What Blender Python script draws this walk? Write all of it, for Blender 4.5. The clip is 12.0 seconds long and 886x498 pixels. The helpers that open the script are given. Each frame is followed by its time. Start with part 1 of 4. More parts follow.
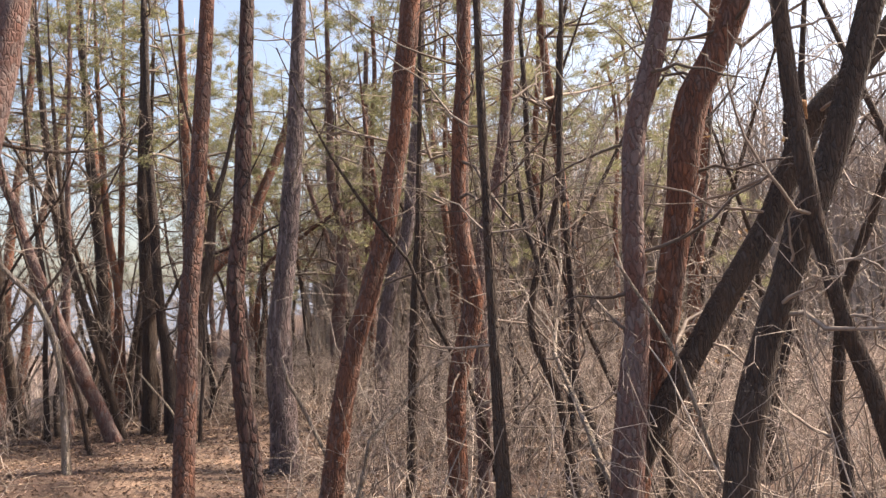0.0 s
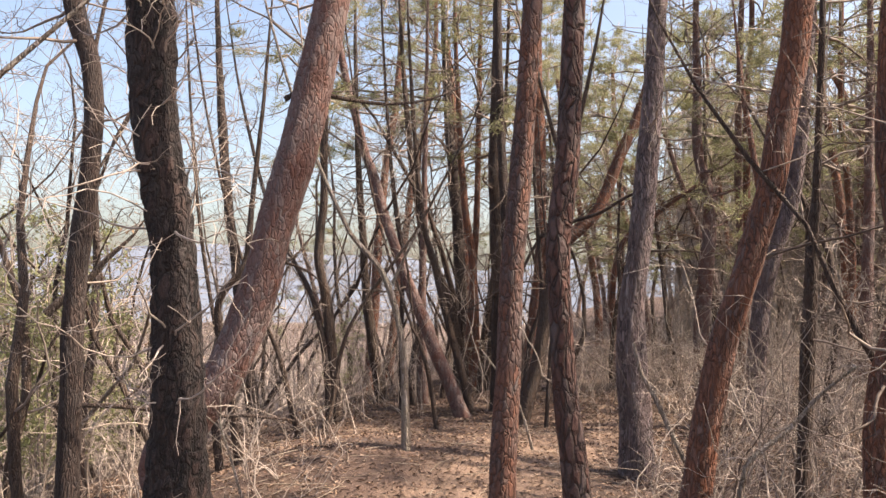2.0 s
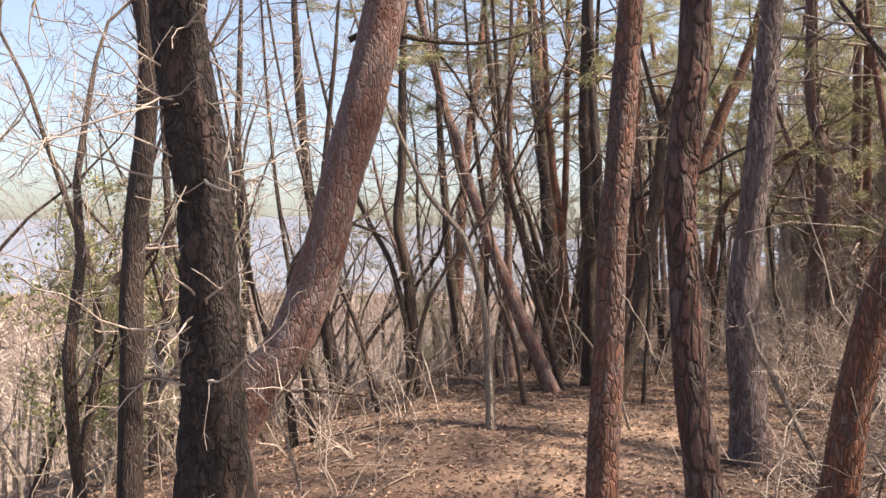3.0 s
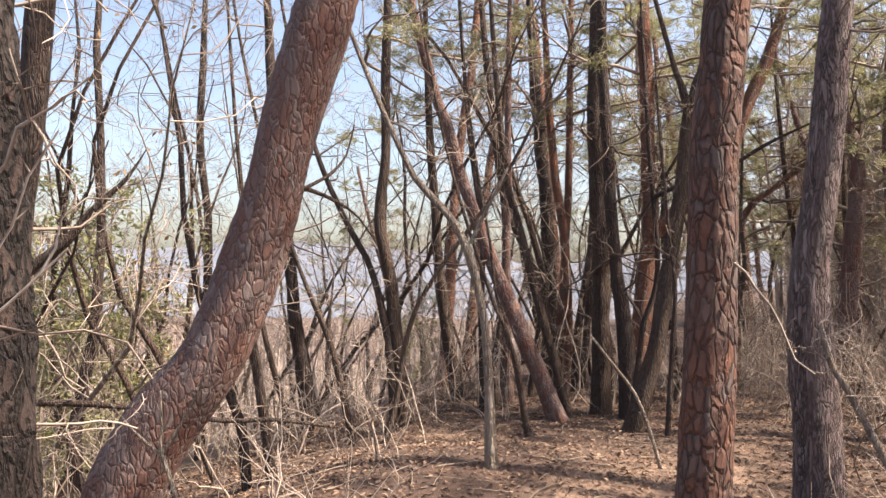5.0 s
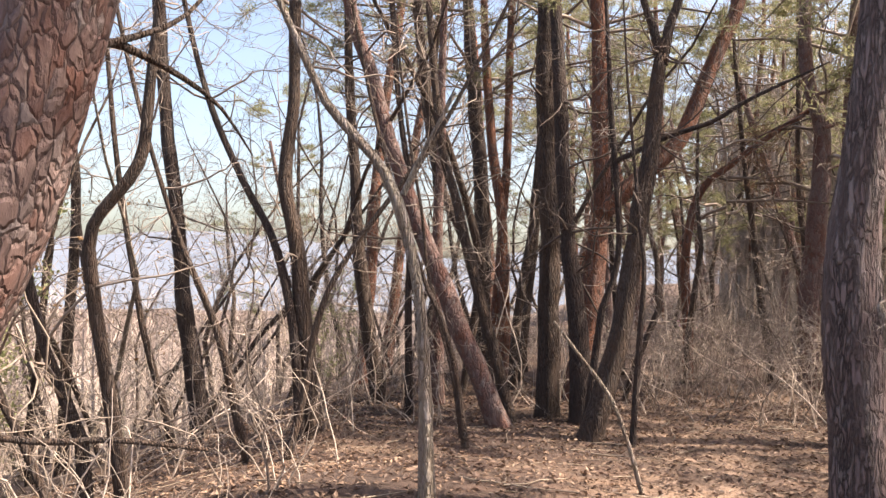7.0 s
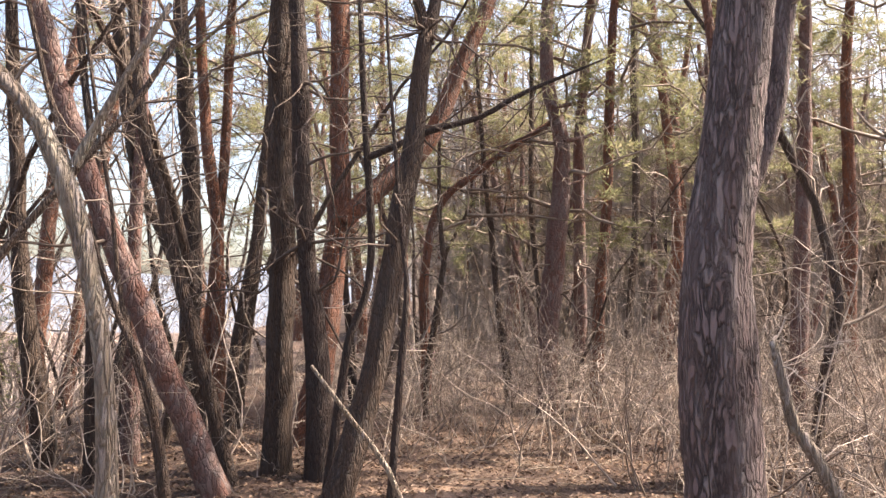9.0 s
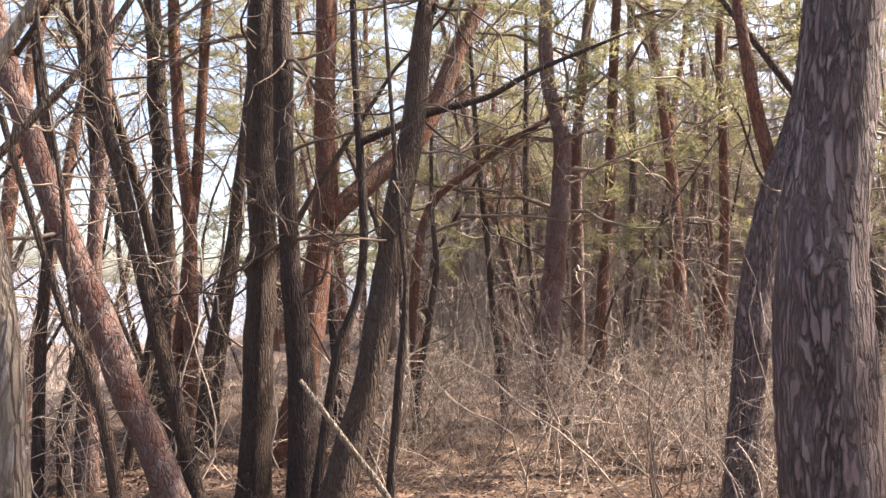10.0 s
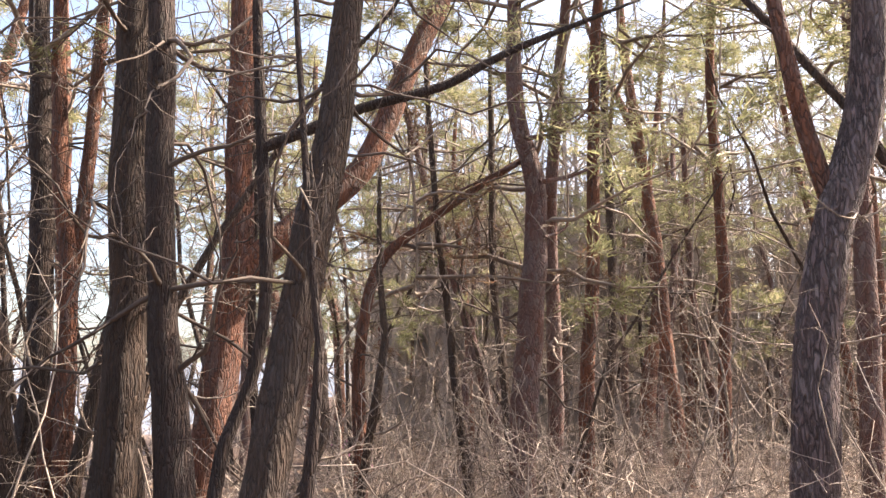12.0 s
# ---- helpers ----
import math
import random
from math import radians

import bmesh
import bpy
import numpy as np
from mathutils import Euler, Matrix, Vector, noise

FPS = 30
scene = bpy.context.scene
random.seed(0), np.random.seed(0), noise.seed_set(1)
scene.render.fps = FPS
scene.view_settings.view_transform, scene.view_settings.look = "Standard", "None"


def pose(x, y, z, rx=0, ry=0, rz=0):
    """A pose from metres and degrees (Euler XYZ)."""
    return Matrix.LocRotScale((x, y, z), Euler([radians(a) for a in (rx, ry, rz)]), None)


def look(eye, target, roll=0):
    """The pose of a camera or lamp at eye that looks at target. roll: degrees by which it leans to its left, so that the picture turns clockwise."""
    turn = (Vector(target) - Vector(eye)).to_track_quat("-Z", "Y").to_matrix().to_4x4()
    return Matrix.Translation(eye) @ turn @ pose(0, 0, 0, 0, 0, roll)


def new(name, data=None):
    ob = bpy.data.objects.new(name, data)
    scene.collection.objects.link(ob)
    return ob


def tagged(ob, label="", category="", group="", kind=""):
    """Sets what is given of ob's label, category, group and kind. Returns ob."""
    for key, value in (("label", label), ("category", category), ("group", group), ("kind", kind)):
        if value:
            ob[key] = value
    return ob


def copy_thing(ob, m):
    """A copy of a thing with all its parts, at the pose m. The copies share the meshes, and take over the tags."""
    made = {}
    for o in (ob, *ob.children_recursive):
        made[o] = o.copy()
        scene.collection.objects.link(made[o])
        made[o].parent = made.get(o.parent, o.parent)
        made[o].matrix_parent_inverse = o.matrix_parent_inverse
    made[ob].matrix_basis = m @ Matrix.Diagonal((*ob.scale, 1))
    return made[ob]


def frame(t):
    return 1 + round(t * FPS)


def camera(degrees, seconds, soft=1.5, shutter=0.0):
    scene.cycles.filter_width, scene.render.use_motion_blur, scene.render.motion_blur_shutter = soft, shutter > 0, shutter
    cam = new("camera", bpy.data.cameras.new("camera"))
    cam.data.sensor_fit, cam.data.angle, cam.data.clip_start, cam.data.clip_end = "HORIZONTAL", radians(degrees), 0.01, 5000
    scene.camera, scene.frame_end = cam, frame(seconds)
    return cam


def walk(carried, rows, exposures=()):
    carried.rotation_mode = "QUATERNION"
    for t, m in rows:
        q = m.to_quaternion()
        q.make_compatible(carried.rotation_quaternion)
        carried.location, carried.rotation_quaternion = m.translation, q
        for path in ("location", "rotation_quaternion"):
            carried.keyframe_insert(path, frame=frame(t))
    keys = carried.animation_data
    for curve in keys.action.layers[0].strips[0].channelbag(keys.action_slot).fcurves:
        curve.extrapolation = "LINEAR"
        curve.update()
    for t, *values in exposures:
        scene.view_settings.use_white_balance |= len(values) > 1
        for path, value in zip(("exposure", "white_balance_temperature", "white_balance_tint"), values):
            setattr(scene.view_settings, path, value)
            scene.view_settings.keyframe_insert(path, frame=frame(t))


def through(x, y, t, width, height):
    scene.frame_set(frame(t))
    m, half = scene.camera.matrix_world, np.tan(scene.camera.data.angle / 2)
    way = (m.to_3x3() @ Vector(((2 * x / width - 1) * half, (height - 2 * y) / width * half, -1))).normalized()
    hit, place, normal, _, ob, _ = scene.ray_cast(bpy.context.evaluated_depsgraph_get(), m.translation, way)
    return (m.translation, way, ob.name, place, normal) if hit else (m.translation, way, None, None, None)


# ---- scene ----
EXPO, KELVIN, TINT = 1.27, 7150, 15
cam = camera(57.0, 12.0, soft=1.45)
PATH = [
    (0, (0.118, 0.086, 1.544), (0.093, 2.081, 1.681), -1.5),
    (0.5, (0.114, 0.424, 1.543), (-0.144, 2.402, 1.693), 0.0),
    (1, (0.093, 0.788, 1.52), (-0.444, 2.711, 1.626), 0.7),
    (1.5, (0.005, 1.148, 1.512), (-0.716, 3.008, 1.658), 0.4),
    (2, (-0.092, 1.508, 1.498), (-0.962, 3.306, 1.594), 0.8),
    (2.5, (-0.246, 1.861, 1.463), (-1.247, 3.593, 1.476), 0.8),
    (3, (-0.415, 2.188, 1.452), (-1.472, 3.886, 1.473), 0.5),
    (3.2, (-0.494, 2.319, 1.441), (-1.595, 3.989, 1.444), 0.7),
    (4.8, (-1.185, 3.396, 1.239), (-2.212, 5.111, 1.315), 0.6),
    (5, (-1.257, 3.553, 1.214), (-2.292, 5.263, 1.298), 0.7),
    (5.5, (-1.458, 3.914, 1.16), (-2.512, 5.613, 1.214), 0.9),
    (6, (-1.664, 4.269, 1.132), (-2.684, 5.99, 1.164), 0.8),
    (6.5, (-1.941, 4.68, 1.043), (-2.902, 6.432, 1.114), 1.0),
    (7, (-2.181, 5.067, 1.05), (-3.043, 6.871, 1.122), 1.3),
    (7.5, (-2.414, 5.532, 1.015), (-3.081, 7.417, 1.089), 1.3),
    (7.7, (-2.499, 5.709, 1.017), (-3.08, 7.621, 1.098), 1.1),
    (9.3, (-3.017, 6.813, 1.101), (-3.164, 8.803, 1.231), 1.3),
    (9.5, (-3.066, 6.957, 1.064), (-3.205, 8.949, 1.174), 1.3),
    (10, (-3.18, 7.398, 1.04), (-3.308, 9.388, 1.195), 1.2),
    (10.5, (-3.234, 7.834, 1.075), (-3.369, 9.81, 1.351), 1.2),
    (11, (-3.216, 8.303, 1.069), (-3.287, 10.268, 1.435), 0.9),
    (11.5, (-3.184, 8.825, 1.038), (-3.256, 10.79, 1.405), 0.8),
    (12, (-3.18, 9.285, 1.015), (-3.217, 11.252, 1.376), 0.6),
]
walk(cam, [(t, look(eye, target, roll)) for t, eye, target, roll in PATH], exposures=[(0, EXPO - 0.2, KELVIN, TINT), (7.7, EXPO + 0.08, KELVIN, TINT), (9.6, EXPO + 0.45, KELVIN, TINT), (12, EXPO + 0.45, KELVIN, TINT)])

# ---------------------------------------------------------------- light
SUN_TURN, SUN_HEIGHT = 72, 51          # degrees clockwise from +y, degrees above the horizon
world = bpy.data.worlds.new("sky")
scene.world = world
world.use_nodes = True
wn = world.node_tree
sky = wn.nodes.new("ShaderNodeTexSky")
sky.sky_type = "NISHITA"
sky.sun_disc = False
sky.sun_elevation, sky.sun_rotation = radians(SUN_HEIGHT), radians(SUN_TURN)
sky.air_density, sky.dust_density, sky.ozone_density = 1.0, 3.4, 1.0
wn.links.new(sky.outputs[0], wn.nodes["Background"].inputs[0])
wn.nodes["Background"].inputs[1].default_value = 0.15

sun_data = bpy.data.lights.new("sun", "SUN")
sun_data.energy, sun_data.angle, sun_data.color = 6.0, radians(0.6), (1.0, 0.9, 0.77)
sun = new("sun", sun_data)
toward = Vector((math.sin(radians(SUN_TURN)) * math.cos(radians(SUN_HEIGHT)),
                 math.cos(radians(SUN_TURN)) * math.cos(radians(SUN_HEIGHT)), math.sin(radians(SUN_HEIGHT))))
sun.matrix_basis = look(toward * 60, (0, 0, 0))


# ---------------------------------------------------------------- materials
def material(name):
    m = bpy.data.materials.new(name)
    m.use_nodes = True
    nt = m.node_tree
    return m, nt, nt.nodes["Principled BSDF"]


def ramp(nt, source, stops):
    node = nt.nodes.new("ShaderNodeValToRGB")
    els = node.color_ramp.elements
    while len(els) < len(stops):
        els.new(0.5)
    for e, (at, col) in zip(els, stops):
        e.position, e.color = at, (*col, 1)
    nt.links.new(source, node.inputs[0])
    return node.outputs[0]


def mixed(nt, fac, a, b, how="MIX"):
    node = nt.nodes.new("ShaderNodeMix")
    node.data_type, node.blend_type = "RGBA", how
    for sock, v in ((node.inputs[0], fac), (node.inputs[6], a), (node.inputs[7], b)):
        if isinstance(v, (int, float)):
            sock.default_value = v
        elif isinstance(v, tuple):
            sock.default_value = (*v, 1)
        else:
            nt.links.new(v, sock)
    return node.outputs[2]


def coords(nt, sx, sy, sz):
    tc, mp = nt.nodes.new("ShaderNodeTexCoord"), nt.nodes.new("ShaderNodeMapping")
    mp.inputs["Scale"].default_value = (sx, sy, sz)
    nt.links.new(tc.outputs["Object"], mp.inputs[0])
    return mp.outputs[0]


def noise_node(nt, vec, scale, detail=4.0, rough=0.6):
    n = nt.nodes.new("ShaderNodeTexNoise")
    n.inputs["Scale"].default_value, n.inputs["Detail"].default_value = scale, detail
    n.inputs["Roughness"].default_value = rough
    nt.links.new(vec, n.inputs["Vector"])
    return n.outputs[0]


def bump(nt, bsdf, height, strength, distance):
    b = nt.nodes.new("ShaderNodeBump")
    b.inputs["Strength"].default_value, b.inputs["Distance"].default_value = strength, distance
    nt.links.new(height, b.inputs["Height"])
    nt.links.new(b.outputs[0], bsdf.inputs["Normal"])


def bark(name, plate, crack, tint, plates=True, moss=None, furrow=0.11, stretch=0.27, relief=0.018, size=38, bend=0.11):
    """Plated or furrowed bark: plate colours, dark cracks between, a second tint in patches."""
    m, nt, bsdf = material(name)
    v = coords(nt, 1, 1, stretch) if plates else coords(nt, 1, 1, 0.2)
    wob = nt.nodes.new("ShaderNodeVectorMath")
    wob.operation = "ADD"
    nz = nt.nodes.new("ShaderNodeTexNoise")
    nz.inputs["Scale"].default_value = 14
    nz.inputs["Detail"].default_value = 6
    nt.links.new(v, nz.inputs["Vector"])
    sc = nt.nodes.new("ShaderNodeVectorMath")
    sc.operation = "SCALE"
    sc.inputs["Scale"].default_value = bend
    nt.links.new(nz.outputs["Color"], sc.inputs[0])
    nt.links.new(v, wob.inputs[0])
    nt.links.new(sc.outputs[0], wob.inputs[1])
    vor = nt.nodes.new("ShaderNodeTexVoronoi")
    vor.feature = "DISTANCE_TO_EDGE"
    vor.inputs["Scale"].default_value = size if plates else 44
    nt.links.new(wob.outputs[0], vor.inputs["Vector"])
    cell = nt.nodes.new("ShaderNodeTexVoronoi")
    cell.inputs["Scale"].default_value = size if plates else 44
    nt.links.new(wob.outputs[0], cell.inputs["Vector"])
    fine = noise_node(nt, v, 60, 5)
    broad = noise_node(nt, coords(nt, 1, 1, 0.5), 5.0, 4)
    col = mixed(nt, ramp(nt, fine, ((0.3, (0, 0, 0)), (0.75, (1, 1, 1)))), tuple(c * 0.72 for c in plate), tuple(min(1, c * 1.3) for c in plate))
    sep = nt.nodes.new("ShaderNodeSeparateColor")
    nt.links.new(cell.outputs["Color"], sep.inputs[0])
    col = mixed(nt, ramp(nt, sep.outputs[0], ((0.35, (0, 0, 0)), (0.95, (0.5, 0.5, 0.5)))), col, tint)
    col = mixed(nt, ramp(nt, broad, ((0.42, (0, 0, 0)), (0.66, (0.85, 0.85, 0.85)))), col, tint)
    grey = sum(plate) / 3 * 1.7
    col = mixed(nt, ramp(nt, sep.outputs[1], ((0.6, (0, 0, 0)), (0.95, (0.45, 0.45, 0.45)))), col, (grey, grey * 0.88, grey * 0.86))
    if moss:
        col = mixed(nt, ramp(nt, noise_node(nt, v, 7, 4), ((0.52, (0, 0, 0)), (0.7, (0.7, 0.7, 0.7)))), col, moss)
    gaps = nt.nodes.new("ShaderNodeMath")
    gaps.operation = "MULTIPLY"
    nt.links.new(ramp(nt, vor.outputs[0], ((0.0, (0.85, 0.85, 0.85)), (furrow, (0, 0, 0)))), gaps.inputs[0])
    nt.links.new(ramp(nt, noise_node(nt, v, 11, 4), ((0.4, (0.25, 0.25, 0.25)), (0.6, (1, 1, 1)))), gaps.inputs[1])
    col = mixed(nt, gaps.outputs[0], col, crack)
    nt.links.new(col, bsdf.inputs["Base Color"])
    bsdf.inputs["Roughness"].default_value = 0.88
    h = nt.nodes.new("ShaderNodeMath")
    h.operation = "MULTIPLY_ADD"
    nt.links.new(fine, h.inputs[0])
    h.inputs[1].default_value = 0.6
    nt.links.new(ramp(nt, vor.outputs[0], ((0.0, (0, 0, 0)), (0.2 if plates else 0.3, (1, 1, 1)))), h.inputs[2])
    bump(nt, bsdf, h.outputs[0], 1.0, relief)
    return m


PINE = bark("pine_bark", (0.165, 0.115, 0.108), (0.052, 0.031, 0.027), (0.15, 0.064, 0.046), furrow=0.055, stretch=0.45, relief=0.01, size=29, bend=0.085)
PINE_GREY = bark("grey_pine_bark", (0.225, 0.17, 0.172), (0.035, 0.026, 0.027), (0.16, 0.11, 0.105), furrow=0.16, stretch=0.2, relief=0.035, size=31, bend=0.16)
PINE_RUST = bark("rusty_pine_bark", (0.105, 0.067, 0.061), (0.03, 0.018, 0.016), (0.20, 0.078, 0.044), furrow=0.08, stretch=0.4, relief=0.014, size=36, bend=0.08)
PINE_DARK = bark("dark_pine_bark", (0.08, 0.05, 0.045), (0.018, 0.012, 0.011), (0.125, 0.052, 0.038), furrow=0.12, stretch=0.36, relief=0.026, size=30, bend=0.09)
PINE_BLACK = bark("black_pine_bark", (0.034, 0.024, 0.023), (0.007, 0.005, 0.005), (0.06, 0.034, 0.028), furrow=0.22, stretch=0.42, relief=0.04, size=22, bend=0.18)
PINE_RED = bark("red_pine_bark", (0.165, 0.082, 0.06), (0.05, 0.026, 0.022), (0.26, 0.098, 0.052))
SCAR = bark("torn_wood", (0.26, 0.125, 0.055), (0.10, 0.05, 0.03), (0.36, 0.18, 0.07), furrow=0.05, relief=0.01)
OAK = bark("oak_bark", (0.074, 0.05, 0.039), (0.016, 0.011, 0.01), (0.105, 0.067, 0.048), plates=False)
DARK = bark("dark_bark", (0.055, 0.038, 0.033), (0.012, 0.009, 0.008), (0.08, 0.05, 0.04), plates=False)
PALE = bark("pale_bark", (0.33, 0.28, 0.23), (0.10, 0.08, 0.06), (0.22, 0.165, 0.125), plates=False, moss=(0.40, 0.37, 0.31))


def twig_material(name, a, b):
    m, nt, bsdf = material(name)
    info = nt.nodes.new("ShaderNodeNewGeometry")
    v = coords(nt, 1, 1, 0.4)
    col = mixed(nt, info.outputs["Random Per Island"], a, b)
    col = mixed(nt, ramp(nt, noise_node(nt, v, 25, 3), ((0.35, (0, 0, 0)), (0.7, (0.5, 0.5, 0.5)))), col, tuple(c * 0.5 for c in a))
    nt.links.new(col, bsdf.inputs["Base Color"])
    bsdf.inputs["Roughness"].default_value = 0.75
    return m


TWIG = twig_material("twig", (0.14, 0.105, 0.085), (0.42, 0.34, 0.28))
TWIG_LIGHT = twig_material("light_twig", (0.27, 0.21, 0.175), (0.52, 0.445, 0.385))
TWIG_MIXED = twig_material("mixed_twig", (0.12, 0.09, 0.074), (0.64, 0.53, 0.445))
TWIG_DARK = twig_material("dark_twig", (0.075, 0.055, 0.045), (0.17, 0.125, 0.10))


def leaf_material(name, a, b, c, through=0.35):
    m, nt, bsdf = material(name)
    info = nt.nodes.new("ShaderNodeNewGeometry")
    col = ramp(nt, info.outputs["Random Per Island"], ((0.0, a), (0.55, b), (1.0, c)))
    nt.links.new(col, bsdf.inputs["Base Color"])
    bsdf.inputs["Roughness"].default_value = 0.6
    if through:
        tr = nt.nodes.new("ShaderNodeBsdfTranslucent")
        nt.links.new(col, tr.inputs[0])
        mx = nt.nodes.new("ShaderNodeMixShader")
        mx.inputs[0].default_value = through
        nt.links.new(bsdf.outputs[0], mx.inputs[1])
        nt.links.new(tr.outputs[0], mx.inputs[2])
        nt.links.new(mx.outputs[0], nt.nodes["Material Output"].inputs[0])
    return m


NEEDLE = leaf_material("pine_needles", (0.17, 0.18, 0.092), (0.28, 0.28, 0.15), (0.40, 0.36, 0.225), 0.62)
NEEDLE_DRY = leaf_material("dry_needles", (0.15, 0.09, 0.06), (0.24, 0.14, 0.09), (0.2, 0.16, 0.1), 0.5)
LITTER = leaf_material("fallen_leaves", (0.07, 0.042, 0.031), (0.145, 0.088, 0.062), (0.31, 0.21, 0.145), 0.1)
SHRUB_LEAF = leaf_material("evergreen_leaves", (0.18, 0.20, 0.09), (0.28, 0.29, 0.14), (0.38, 0.36, 0.19), 0.45)
DRY_LEAF = leaf_material("withered_leaves", (0.20, 0.11, 0.05), (0.30, 0.18, 0.09), (0.38, 0.27, 0.15))
PETAL = leaf_material("pink_petals", (0.62, 0.24, 0.42), (0.7, 0.34, 0.52), (0.75, 0.42, 0.6))


def ground_material():
    m, nt, bsdf = material("forest_floor")
    v = coords(nt, 1, 1, 1)
    fine = noise_node(nt, v, 34, 6, 0.7)
    mid = noise_node(nt, v, 3.2, 4)
    broad = noise_node(nt, v, 0.55, 3)
    col = ramp(nt, fine, ((0.25, (0.034, 0.021, 0.017)), (0.5, (0.07, 0.044, 0.034)), (0.75, (0.14, 0.093, 0.07))))
    col = mixed(nt, ramp(nt, mid, ((0.4, (0, 0, 0)), (0.62, (0.8, 0.8, 0.8)))), col, (0.11, 0.067, 0.05))
    col = mixed(nt, ramp(nt, broad, ((0.5, (0, 0, 0)), (0.72, (0.6, 0.6, 0.6)))), col, (0.075, 0.052, 0.042))
    # lighter tan patches: dry litter, also painted to suggest sun dapple
    col = mixed(nt, ramp(nt, noise_node(nt, v, 1.4, 5), ((0.52, (0, 0, 0)), (0.66, (0.6, 0.6, 0.6)))), col, (0.20, 0.137, 0.096))
    # trodden pale litter along the footway, with sunlit patches painted into the same mix
    worn_sunlit = nt.nodes.new("ShaderNodeAttribute")
    worn_sunlit.attribute_name = "worn_sunlit"
    broken = nt.nodes.new("ShaderNodeMath")
    broken.operation = "MULTIPLY"
    nt.links.new(worn_sunlit.outputs["Fac"], broken.inputs[0])
    nt.links.new(ramp(nt, noise_node(nt, v, 2.6, 6, 0.7), ((0.36, (0, 0, 0)), (0.58, (1, 1, 1)))), broken.inputs[1])
    pale = mixed(nt, ramp(nt, fine, ((0.3, (0, 0, 0)), (0.7, (1, 1, 1)))), (0.17, 0.11, 0.08), (0.36, 0.25, 0.18))
    col = mixed(nt, broken.outputs[0], col, pale)
    nt.links.new(col, bsdf.inputs["Base Color"])
    bsdf.inputs["Roughness"].default_value = 0.95
    bump(nt, bsdf, fine, 0.8, 0.03)
    return m


FLOOR = ground_material()


def plain(name, a, b, scale):
    m, nt, bsdf = material(name)
    nt.links.new(mixed(nt, noise_node(nt, coords(nt, 1, 1, 1), scale, 5), a, b), bsdf.inputs["Base Color"])
    bsdf.inputs["Roughness"].default_value = 1.0
    return m


DRY_TWIG = twig_material("fallen_twig", (0.16, 0.12, 0.09), (0.38, 0.31, 0.24))
# paler than the near bark: haze is put into this grey-brown
HAZY_WOODS = plain("far_hazed_woods", (0.30, 0.25, 0.22), (0.44, 0.38, 0.34), 0.6)
# distance haze is painted into the hills as a pale blue
HAZY_HILL = plain("far_hazed_hills", (0.105, 0.13, 0.175), (0.145, 0.17, 0.215), 0.02)

